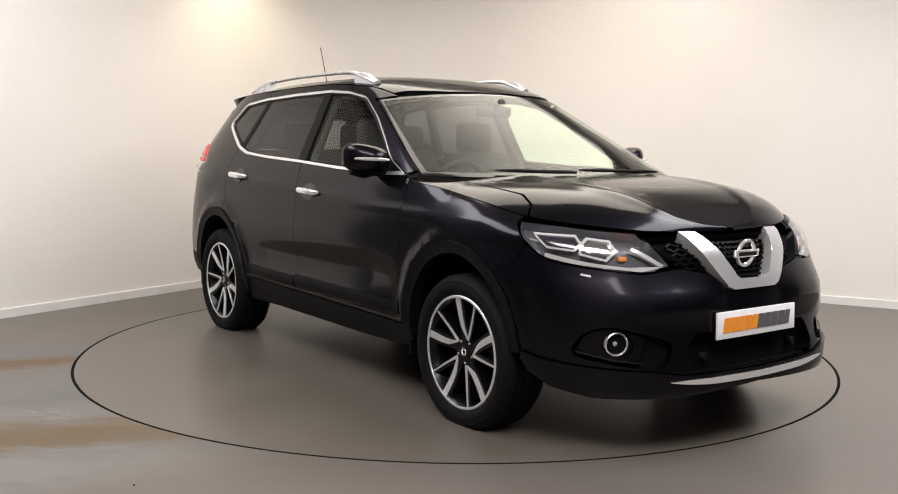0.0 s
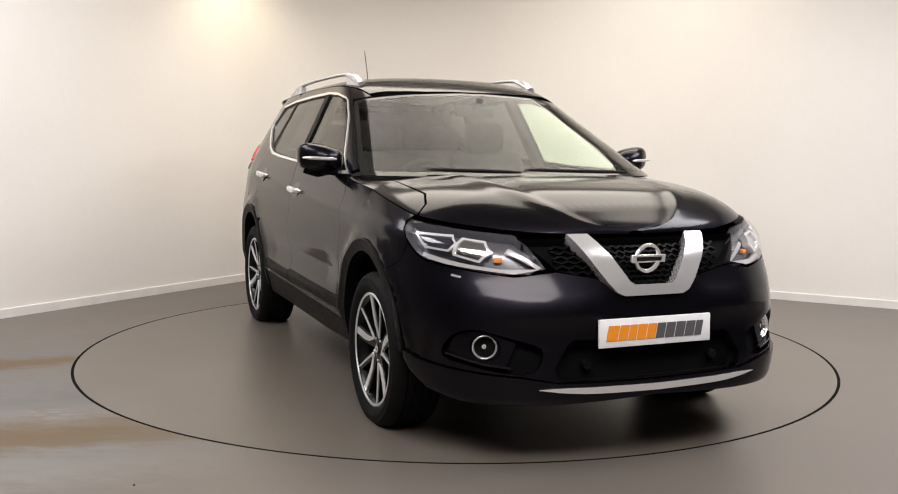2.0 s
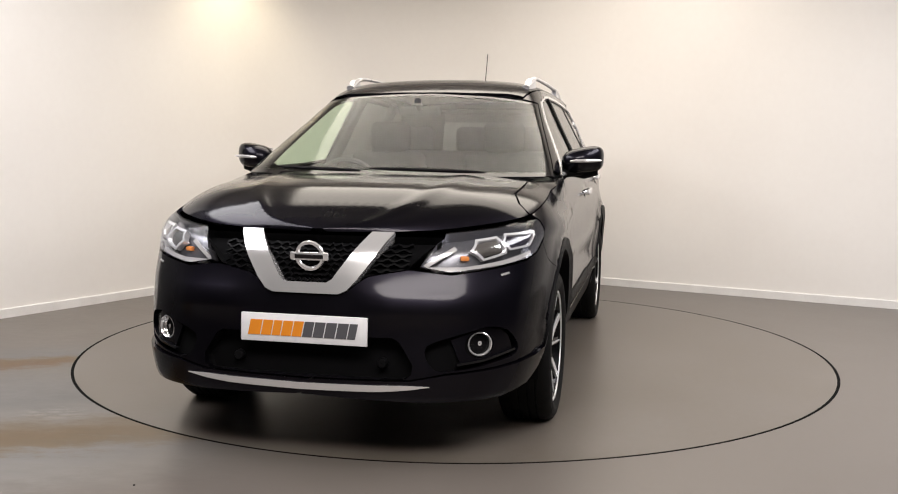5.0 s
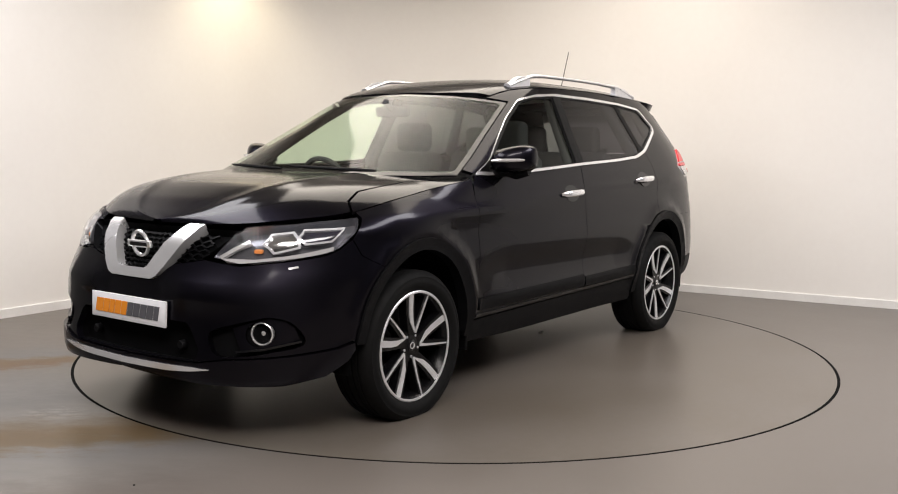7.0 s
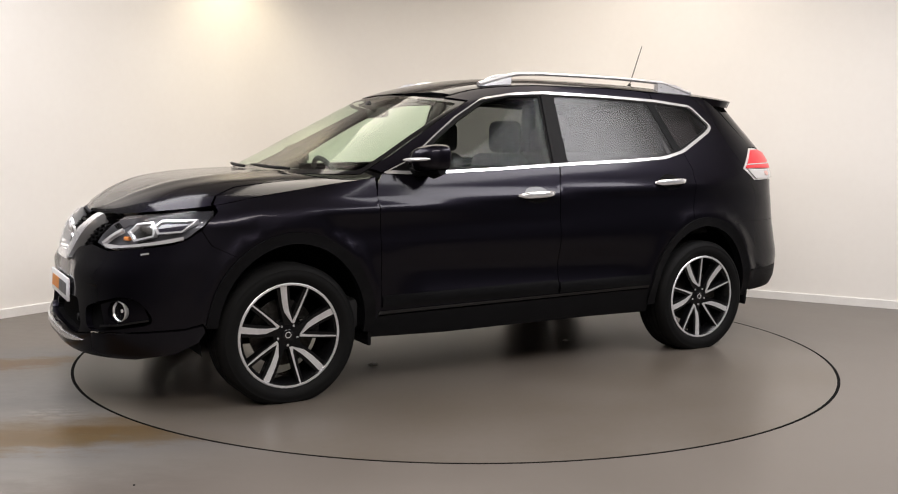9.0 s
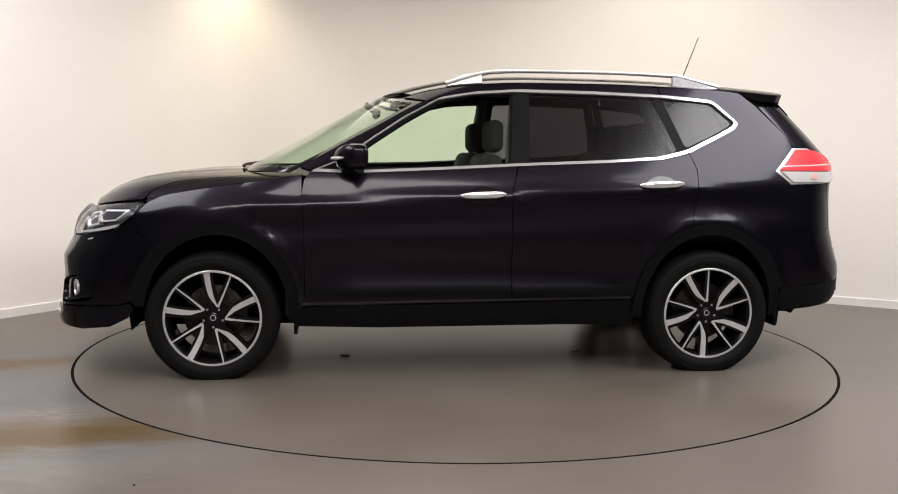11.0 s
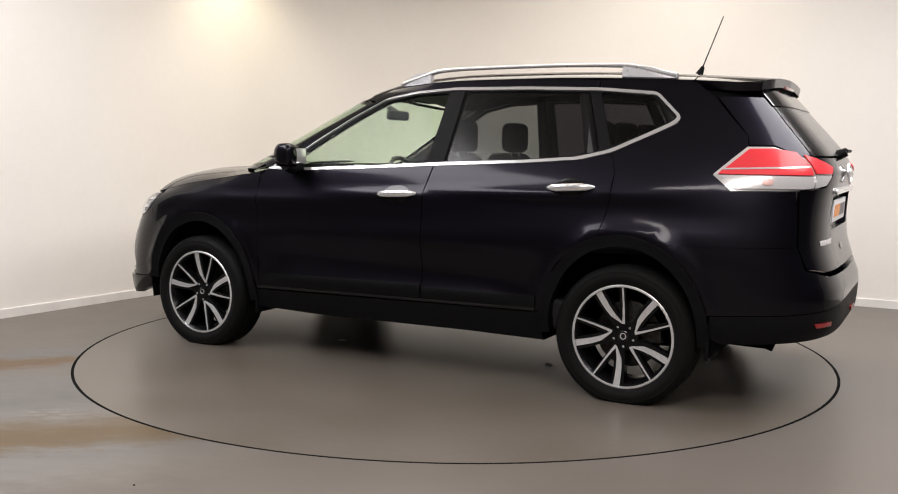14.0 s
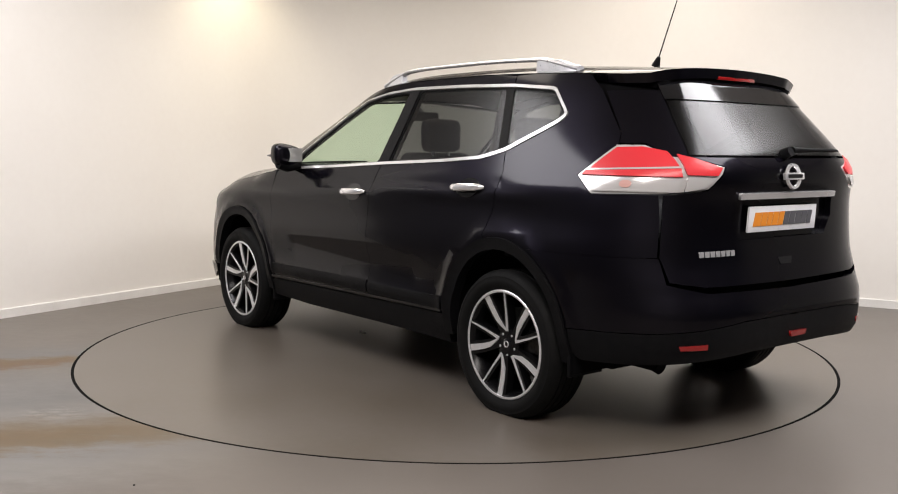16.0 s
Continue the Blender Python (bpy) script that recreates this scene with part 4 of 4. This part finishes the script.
def rear_end(e):
    def P(name, loops, mat, parent=e, **k):
        return panel(name, rear, loops, mat, parent, 1, **k)

    def sym(half):
        return dense(half + [(-r, z) for r, z in half[::-1]], .03)
    B = lambda l, **k: on(l, back=True, closed=False, **k)
    gate = B([("y", 0, 1.212), ("y", .45, 1.212), (-2.055, 1.214), (-2.075, 1.236), ("y", .447, 1.170), ("y", .47, 1.135), ("y", .545, 1.074), (-2.122, 1.055), (-2.13, .80), (-2.17, .70), ("y", .56, .676), ("y", 0, .668)])
    niche = on([("y", -.37, 1.045), ("y", .35, 1.045), ("y", .385, .95), ("y", .33, .862), ("y", -.33, .862), ("y", -.385, .95)], back=True)
    g = P("tailgate", [sym(gate), niche], PAINT)
    P("plate_niche", [niche], PAINT, g, lift=-.03, thick=-.03, gap=-.003)
    P("gate_chrome", [on([("y", -.375, 1.062), ("y", .36, 1.062), ("y", .36, 1.036), ("y", -.375, 1.036)], back=True)], CHROME, g, lift=.014, thick=.03, gap=0, label="chrome strip over the plate")
    badge(g, pose(-2.258, 0, 1.13, 6, 0, 90), .058)
    plate(g, pose(-2.215, 0, .945, 0, 3, 180), 180)
    # grey bars for the model lettering
    for k in range(7):
        y = .575 - .031 * k
        P("model_bar", [on([("y", y, .823), ("y", y - .025, .823), ("y", y - .025, .797), ("y", y, .797)], back=True)], CHROME, g, lift=.004, thick=.004, gap=.001)
    p = [on([("y", -.065, .775), ("y", .06, .775), ("y", .045, .740), ("y", -.05, .740)], back=True)]
    P("latch_grip", p, GLOSS, g, lift=.003)
    # side of the rear screen, the screen, wiper
    fr = B([(-2.065, 1.238), (-2.05, 1.216), ("y", .60, 1.216), ("y", .555, 1.36), ("y", .50, 1.497), (-1.72, 1.497), (-1.88, 1.312), (-1.892, 1.267), (-2.0, 1.267)])
    for side in (1, -1):
        panel("gate_pillar", rear, [dense(fr, .03)], PAINT, g, side, gap=.0006)
        # dark backing sheet, added to stop light slits at the pillar seams
        core = on([(-1.62, 1.20), (-1.62, 1.56), ("y", .40, 1.56), ("y", .50, 1.20)], back=True)
        panel("pillar_core", rear, [core], WELL, g, side, lift=-.03, thick=.004, step=.08)
    glass = on([("y", -.595, 1.217), ("y", .595, 1.217), ("y", .55, 1.36), ("y", .495, 1.50), ("y", -.495, 1.50), ("y", -.55, 1.36)], back=True)
    r = P("rear_screen", [glass], PRIVACY, lift=.001, thick=.004, label="dark tinted rear screen")
    r.visible_shadow = False
    pts = []
    for y in np.linspace(-.02, -.42, 9):
        q = rear(np.array([[s_at(1.235, y=y, back=True), 1.235 + .0 * y]]))[0]
        pts.append((q[0] - .03, q[1], q[2] + .01))
    w = part("rear_wiper", tube(pts, [.016, .014, .011, .009, .009, .009, .009, .008, .005], 10), PLASTIC, g, "black rear wiper")
    bm = tube([(pts[0][0] + .05, 0, 1.215), (pts[0][0] - .012, 0, 1.24)], [.03, .022], 16)
    part("wiper_base", bm, PLASTIC, w)
    # spoiler over the screen
    top = dense([(-1.60, -1.0), (-1.60, 1.0), (-1.80, 1.02), (-1.90, 1.0), (-1.945, .8), (-1.955, 0), (-1.945, -.8), (-1.90, -1.0), (-1.80, -1.02)], .05)
    sp = panel("rear_spoiler", roof, [top], PAINT, e, 1, thick=.045)
    # black top of the glass, with the spoiler's shade in the same black
    head = on([("y", -.52, 1.452), ("y", .52, 1.452), ("y", .48, 1.57), ("y", -.48, 1.57)], back=True)
    P("screen_header", [head], GLOSS, sp, lift=.006, thick=.01)
    # near-black sheet that carries the shade under the spoiler in its colour
    under = dense([(-1.62, -.96), (-1.62, .96), (-1.93, .93), (-1.945, 0), (-1.93, -.93)], .05)
    panel("spoiler_underside", roof, [under], WELL, sp, 1, lift=-.046, thick=.03, gap=.004)
    bm = block((-1.95, -.14, 1.558), (-1.938, .14, 1.574), .003)
    part("brake_light", bm, RED_DARK, sp, "red high brake light")
    # bumper, lower apron, reflectors
    b = B([("y", 0, .642), ("y", .56, .654), (-2.165, .692), (-2.128, .7985), (-1.9, .7945), (-1.512, .7945)]) + B(arch(-1.345, 113, 166, n=12)) + B([(-1.775, .474), ("y", .65, .505), ("y", .37, .528), ("y", 0, .53)])
    bump = P("rear_bumper", [sym(b)], PAINT, thick=.04, gap=.0004)
    ap = B([("y", 0, .528), ("y", .37, .526), ("y", .65, .503), (-1.775, .472), (-1.765, .36), (-1.82, .335), (-2.0, .345), ("y", .60, .37), ("y", .3, .385), ("y", 0, .385)])
    P("rear_apron", [sym(ap)], PLASTIC, thick=.06, label="black plastic rear apron")
    for s in (1, -1):
        loop = on([("y", .70, .447), ("y", .58, .45), ("y", .58, .424), ("y", .69, .424)], back=True)
        panel("reflector", rear, [loop], RED_DARK, bump, s, lift=.005, thick=.008, label="red reflector")
    loop = on([("y", -.09, .452), ("y", .05, .452), ("y", .04, .424), ("y", -.08, .424)], back=True)
    P("rear_fog_lamp", [loop], RED_DARK, bump, lift=.010, thick=.012, label="small red rear fog lamp")
    bm = tube([(-1.7, .56, .32), (-1.98, .56, .315), (-2.02, .56, .30)], [.035, .035, .032], 20)
    part("exhaust_pipe", bm, WELL, e)


def tops(e):
    fr = [(x, .86) for x in np.linspace(1.02, 1.58, 8)] + [(1.68, .92), (1.72, .998)]
    fr += [(x, .998) for x in np.linspace(1.8, 2.111, 10)]
    back = [(1.10, -.5), (1.14, 0), (1.10, .5)]
    loop = dense(back + fr + [(x, -n) for x, n in fr[::-1]], .04)
    panel("bonnet", hood, [loop], PAINT, e, 1, step=.035, thick=.02)
    loop = dense([(.42, -.5), (.435, 0), (.42, .5), (.38, .75), (.30, .995)] + [(x, .998) for x in np.linspace(.1, -1.55, 12)] + [(-1.597, .998), (-1.597, -.998)] + [(x, -.998) for x in np.linspace(-1.55, .1, 12)] + [(.30, -.995), (.38, -.75)], .05)
    panel("roof", roof, [loop], PAINT, e, 1)
    for s in (1, -1):
        panel("roof_joint", roof, band(dense([(.30, .86), (-1.55, .86)], .06, False), .012), GLOSS, e, s, lift=.001, thick=.004, gap=0)
    # windscreen with its black border, cowl and wipers
    def half(z0, z1, k):
        return [(s_at(z, True, y=k * float(half_width(z))), z) for z in np.linspace(z0, z1, 14)]
    h = half(1.105, 1.495, .963) + [(s_at(1.525, True, y=.40), 1.528), (0.0, 1.548)]
    outer = dense([(s, z) for s, z in h] + [(-s, z) for s, z in h[::-1][1:]], .04)
    h2 = half(1.125, 1.487, .947) + [(s_at(1.515, True, y=.40), 1.517), (0.0, 1.538)]
    inner = rounded(dense([(s, z) for s, z in h2] + [(-s, z) for s, z in h2[::-1][1:]], .08), 1)
    panel("screen_border", upper, [outer, inner], GLOSS, e, 1, lift=-.002, thick=.006, gap=0, label="black windscreen border")
    w = panel("windscreen", upper, [inner], SCREEN, e, 1, lift=-.002, thick=.004, gap=-.004, label="clear windscreen")
    w.visible_shadow = False
    v, f = [], []
    ys = np.linspace(-.74, .74, 24)
    for y in ys:
        bow = .20 * (abs(y) / .74) ** 2.2
        v += [(1.36 - bow, y, 1.06), (1.16 - bow, y, 1.085), (1.14 - bow, y, 1.04)]
    for i in range(23):
        f += [(3 * i, 3 * i + 3, 3 * i + 4, 3 * i + 1), (3 * i + 1, 3 * i + 4, 3 * i + 5, 3 * i + 2)]
    mesh_object("cowl", v, f, PLASTIC, e)
    for y0, y1 in ((.52, -.06), (-.10, -.56)):
        pts = []
        for k in range(9):
            y = y0 + (y1 - y0) * k / 8
            z = 1.118 + .012 * k / 8
            q = upper(np.array([[s_at(z, True, y=y), z]]))[0]
            pts.append((q[0] + .022, q[1], q[2] + .006))
        part("wiper_blade", tube(pts, [.006, .008, .009, .009, .009, .009, .009, .007, .004], 8), PLASTIC, e)
    # aerial
    bm = tube([(-1.47, 0, 1.655), (-1.49, 0, 1.70)], [.022, .009], 14)
    a = part("aerial_base", bm, PLASTIC, e)
    part("aerial_mast", tube([(-1.488, 0, 1.695), (-1.59, 0, 1.965)], [.0034, .0026], 8), PLASTIC, a)


def seat(e, x, y, z, w, lean=.30):
    bm = block((x - .25, y - w / 2, z - .08), (x + .27, y + w / 2, z + .07), .05, 3)
    s = part("seat_cushion", bm, FABRIC, e)
    bm = block((-.06, -w / 2, 0), (.07, w / 2, .56), .055, 3)
    bmesh.ops.rotate(bm, verts=bm.verts, matrix=Matrix.Rotation(-lean, 3, "Y"))
    bmesh.ops.translate(bm, verts=bm.verts, vec=(x - .24, y, z + .03))
    part("seat_back", bm, FABRIC, s)
    return s


def headrest(e, x, y, z, w=.25):
    bm = block((x - .05, y - w / 2, z), (x + .05, y + w / 2, z + .19), .045, 4)
    h = part("headrest", bm, FABRIC, e)
    for s in (-1, 1):
        part("headrest_post", tube([(x, y + s * .06, z - .09), (x, y + s * .06, z + .03)], .007, 8), SATIN, h)


def cabin(e):
    for y in (.37, -.37):
        seat(e, .22, y, .64, .50)
        headrest(e, -.20, y, 1.215, .26)
    seat(e, -.62, 0, .66, 1.30, .36)
    for y in (.42, 0, -.42):
        headrest(e, -1.06, y, 1.205, .25)
    # dashboard with a hooded top
    v, f = [], []
    prof = [(1.20, 1.06), (1.02, 1.09), (.84, 1.075), (.76, 1.03), (.74, .9), (.80, .7), (.85, .5)]
    ys = np.linspace(-.74, .74, 20)
    for y in ys:
        k = .03 * math.exp(-((y + .37) / .18) ** 2)
        v += [(x - .05 * (abs(y) / .74) ** 3, y, z + (k if 1 <= i <= 3 else 0)) for i, (x, z) in enumerate(prof)]
    n = len(prof)
    for i in range(19):
        f += [(n * i + j, n * i + j + 1, n * i + n + j + 1, n * i + n + j) for j in range(n - 1)]
    mesh_object("dashboard", v, f, TRIM, e)
    # steering wheel, on the car's right
    bm = bmesh.new()
    N = 32
    rings = []
    for i in range(N):
        a = 2 * math.pi * i / N
        c, rr = Vector((0, math.cos(a), math.sin(a))), .185
        rings.append([bm.verts.new(c * (rr + .016 * math.cos(b)) + Vector((1, 0, 0)) * .016 * math.sin(b)) for b in np.linspace(0, 2 * math.pi, 8, endpoint=False)])
    for i in range(N):
        for k in range(8):
            bm.faces.new((rings[i][k], rings[(i + 1) % N][k], rings[(i + 1) % N][(k + 1) % 8], rings[i][(k + 1) % 8]))
    block((-.01, -.17, -.025), (.02, .17, .025), .01, 2, bm)
    block((-.01, -.03, -.17), (.02, .03, 0), .01, 2, bm)
    bmesh.ops.rotate(bm, verts=bm.verts, matrix=Matrix.Rotation(radians(24), 3, "Y"))
    bmesh.ops.translate(bm, verts=bm.verts, vec=(.62, -.37, 1.0))
    part("steering_wheel", bm, TRIM, e)
    bm = block((.45, -.12, 1.415), (.49, .12, 1.475), .018, 3)
    part("rear_view_mirror", bm, TRIM, e)
    bm = tube([(.54, 0, 1.50), (.48, 0, 1.46)], .02, 10)
    part("mirror_stalk", bm, TRIM, e)
    # headlining, load floor, inner door skins and pillars
    g = np.array([(x, n) for x in np.linspace(.36, -1.62, 20) for n in np.linspace(-.93, .93, 11)])
    q = roof(g) - (0, 0, .035)
    f = [(i * 11 + j, i * 11 + j + 1, i * 11 + 12 + j, i * 11 + 11 + j) for i in range(19) for j in range(10)]
    mesh_object("headlining", q, f, LINING, e)
    for s in (1, -1):
        loop = on([(.88, .42), (.88, 1.03), (.8, 1.09), (.15, 1.10), (-.78, 1.14), (-1.08, 1.16), (-1.5, 1.30), (-1.6, 1.2), (-1.6, .9), (-1.0, .9), (-.85, .42)])
        panel("door_lining", lower, [loop], TRIM, e, s, lift=-.06, thick=.004, step=.08)
        for a, b in (((-.24, 1.12), (-.29, 1.56)), ((-1.14, 1.2), (-1.02, 1.55)), ((-1.55, 1.3), (-1.45, 1.55))):
            p0, p1 = upper(np.array([[s_at(a[1], True, x=a[0]), a[1]]]))[0], upper(np.array([[s_at(b[1], True, x=b[0]), b[1]]]))[0]
            part("inner_pillar", tube([(p0[0], s * (p0[1] - .05), p0[2]), (p1[0], s * (p1[1] - .05), p1[2])], [.04, .03], 10), TRIM, e)
    bm = block((-1.95, -.66, .70), (-1.02, .66, 1.02), .04)
    part("load_cover", bm, TRIM, e)
    bm = block((-1.0, -.74, .30), (1.0, .74, .46), .03)
    part("cabin_floor", bm, TRIM, e)


def underside(e):
    bm = block((-1.78, -.60, .24), (1.72, .60, .34), .04)
    part("floor_pan", bm, WELL, e)
    bm = block((-.93, -.80, .26), (.93, .80, .40), .03)
    part("sill_core", bm, WELL, e)
    bm = block((.93, -.60, .34), (1.75, .60, .92), .05)
    part("engine_bay", bm, WELL, e)
    bm = block((-2.08, -.60, .40), (-.95, .60, .88), .05)
    part("rear_floor", bm, WELL, e)
    for cx, *_ in WHEELS:
        for s in (1, -1):
            bm = bmesh.new()
            n = 20
            a = [radians(-12 + 204 * i / n) for i in range(n + 1)]
            o = [bm.verts.new((cx + .43 * math.cos(t), s * .865, .36 + .46 * math.sin(t))) for t in a]
            i_ = [bm.verts.new((cx + .43 * math.cos(t), s * .59, .36 + .46 * math.sin(t))) for t in a]
            for k in range(n):
                bm.faces.new((o[k], o[k + 1], i_[k + 1], i_[k]))
            bm.faces.new(i_)
            part("wheel_well", bm, WELL, e)
        part("axle_beam", tube([(cx, -.7, .30), (cx, .7, .30)], .035, 10), WELL, e)


def wheel(e, cx, side, phase):
    """A tyre with a black alloy wheel whose spoke faces are machined; its outside looks to +y."""
    w = new("wheel")
    w.parent = e
    w["label"] = "black alloy wheel with machined spokes"
    w.matrix_local = pose(cx, side * .785, HUB_Z) if side > 0 else pose(cx, -.785, HUB_Z, 0, 0, 180)
    R = TYRE_R
    prof = [(RIM_R - .012, -.105), (RIM_R + .01, -.118), (R - .045, -.122), (R - .014, -.108), (R, -.085)]
    for y in (-.055, -.02, .02, .055):
        prof += [(R, y - .004), (R - .008, y - .002), (R - .008, y + .002), (R, y + .004)]
    prof += [(R, .085), (R - .014, .108), (R - .030, .117), (R - .034, .116), (R - .045, .121), (R - .06, .121), (RIM_R + .022, .117), (RIM_R + .008, .110), (RIM_R - .008, .095)]
    bm = lathe(prof, 72)
    for v in bm.verts:
        v.co.z = max(v.co.z, -HUB_Z + .001)
    part("tyre", bm, RUBBER, w, "black road tyre")
    bm = lathe([(RIM_R - .002, .094), (RIM_R, .104), (RIM_R - .004, .107), (RIM_R - .012, .1065), (RIM_R - .013, .10)], 72)
    rim = part("rim", bm, ALLOY, w, "machined rim edge")
    bm = lathe([(RIM_R - .012, .102), (RIM_R - .028, .085), (RIM_R - .034, .0), (RIM_R - .03, -.10)], 60)
    part("barrel", bm, ALLOY_DARK, rim)
    bm = lathe([(.002, .0), (.15, .0), (.165, -.004), (.165, -.02), (.002, -.02)], 48)
    d = part("brake_disc", bm, DISC, w)
    bm = block((-.055, -.005, -.05), (.055, .045, .05), .015)
    bmesh.ops.translate(bm, verts=bm.verts, vec=(-.125, .0, .02))
    part("brake_caliper", bm, DISC, d)
    bm = lathe([(.002, .077), (.036, .077), (.072, .070), (.078, .05), (.07, .0)], 40)
    hub = part("hub", bm, ALLOY_DARK, rim)
    bm = lathe([(.002, .082), (.022, .082), (.027, .079), (.028, .07)], 28)
    cap = part("hub_cap", bm, GLOSS, hub)
    bm = lathe([(.0165, .0825), (.0155, .085), (.0125, .085), (.0115, .0825)], 24)
    part("cap_ring", bm, CHROME, cap)
    for k in range(5):
        a = radians(90 + 72 * k + 36)
        bm = lathe([(.002, .0785), (.005, .0785), (.0065, .072), (.0065, .06)], 10)
        bmesh.ops.translate(bm, verts=bm.verts, vec=(.052 * math.cos(a), 0, .052 * math.sin(a)))
        part("wheel_nut", bm, SATIN, hub)

    def spoke(outline, depth, y_of, mat, name):
        bm = bmesh.new()
        t = [bm.verts.new((-r * math.cos(radians(a)), y_of(r), r * math.sin(radians(a)))) for r, a in outline]
        b = [bm.verts.new((-r * math.cos(radians(a)) * .985, y_of(r) - depth, r * math.sin(radians(a)) * .985)) for r, a in outline]
        n = len(t) // 2
        for i in range(n - 1):
            j, k2 = 2 * n - 1 - i, 2 * n - 2 - i
            bm.faces.new((t[i], t[i + 1], t[k2], t[j]))
        for i in range(len(t)):
            j = (i + 1) % len(t)
            bm.faces.new((t[i], b[i], b[j], t[j]))
        return part(name, bm, mat, rim, sharp=25)
    face = lambda r: .078 + .024 * (r / RIM_R) ** 1.5
    under = lambda r: .073 + .024 * (r / RIM_R) ** 1.5
    E = RIM_R - .010
    for k in range(5):
        a0 = -124 + phase + 72 * k
        # thin arm, straight, and wide arm, bent at its root
        thin = [(.062, a0 - 6), (.10, a0 - 3.4), (.16, a0 - 1.6), (E, a0 + .1), (E, a0 + 1.6), (.16, a0 + 1.6), (.10, a0 + 2.8), (.062, a0 + 8)]
        wide = [(.064, a0 + 1), (.085, a0 + 13), (.115, a0 + 21.5), (.16, a0 + 25.5), (.21, a0 + 26.8), (E, a0 + 27), (E, a0 + 34.5), (.21, a0 + 35), (.16, a0 + 35.6), (.115, a0 + 34), (.085, a0 + 24), (.064, a0 + 9)]
        spoke(thin, .006, face, ALLOY, "spoke_face")
        spoke(wide, .006, face, ALLOY, "spoke_face")
        body = [(.05, a0 - 14), (.10, a0 - 7), (.16, a0 - 4), (E, a0 - 2.5), (E, a0 + 5), (.16, a0 + 7), (.10, a0 + 12), (.05, a0 + 20)]
        spoke(body, .045, under, ALLOY_DARK, "spoke")
        body = [(.05, a0 + 5), (.10, a0 + 12), (.16, a0 + 20), (E, a0 + 24), (E, a0 + 39), (.16, a0 + 41), (.10, a0 + 42), (.05, a0 + 45)]
        spoke(body, .045, under, ALLOY_DARK, "spoke")
    return w


the_car = car()


# ---------------------------------------------------------------- small things on the turntable
def scraps():
    made = []
    for x, y, r, turn_ in ((.69, .24, .036, 20), (-.72, .20, .028, 70)):
        bm = bmesh.new()
        ring = [(x + r * k * math.cos(radians(a + turn_)), y + r * k * .6 * math.sin(radians(a + turn_))) for a, k in ((0, 1), (60, .8), (125, 1), (190, .85), (245, 1), (310, .75))]
        rim = [bm.verts.new((px, py, .002 + .004 * (i % 2))) for i, (px, py) in enumerate(ring)]
        base = [bm.verts.new((px, py, .0008)) for px, py in ring]
        peak = bm.verts.new((x + .2 * r, y, .011))
        for i in range(6):
            k = (i + 1) % 6
            bm.faces.new((rim[i], rim[k], peak))
            bm.faces.new((base[i], base[k], rim[k], rim[i]))
        bm.faces.new(base[::-1])
        made.append(tagged(part("paper_scrap", bm, LITTER, None, smooth=False), "small pale paper scrap on the turntable", "litter", "scraps on the turntable"))
    return made


def pebble(px, py):
    bm = bmesh.new()
    bmesh.ops.create_icosphere(bm, subdivisions=2, radius=.0045)
    for v in bm.verts:
        k = 1 + .18 * math.sin(v.co.x * 330 + 2 * v.co.y * 210)
        v.co = (v.co.x * k + px, v.co.y * .8 * k + py, v.co.z * .6 + .0026)
    tagged(part("pebble", bm, RUBBER, None), "tiny dark pebble on the concrete floor", "pebble")


pebble(-1.175, -2.53)
SCRAPS = scraps()


# ---------------------------------------------------------------- the turntable carries the car round
def motions():
    turn = [(0.0, -53.88), (.5, -54.85), (1.0, -57.52), (1.5, -61.62), (2.0, -67.3), (2.5, -73.15)]
    turn += [(t, -43.916 - 11.728 * t) for t in (3.0, 4.0, 5.0, 6.0, 7.0, 8.0, 9.0, 10.0, 11.0, 12.0, 13.0, 14.0, 15.0, 16.0)]
    seat_of = pose(.024, -.107, 0)
    walk(the_car, [(t, pose(0, 0, 0, 0, 0, a) @ seat_of) for t, a in turn])
    table = bpy.data.objects["turntable"]
    for thing in (table, *SCRAPS):
        walk(thing, [(t, pose(0, 0, 0, 0, 0, a)) for t, a in turn])


motions()
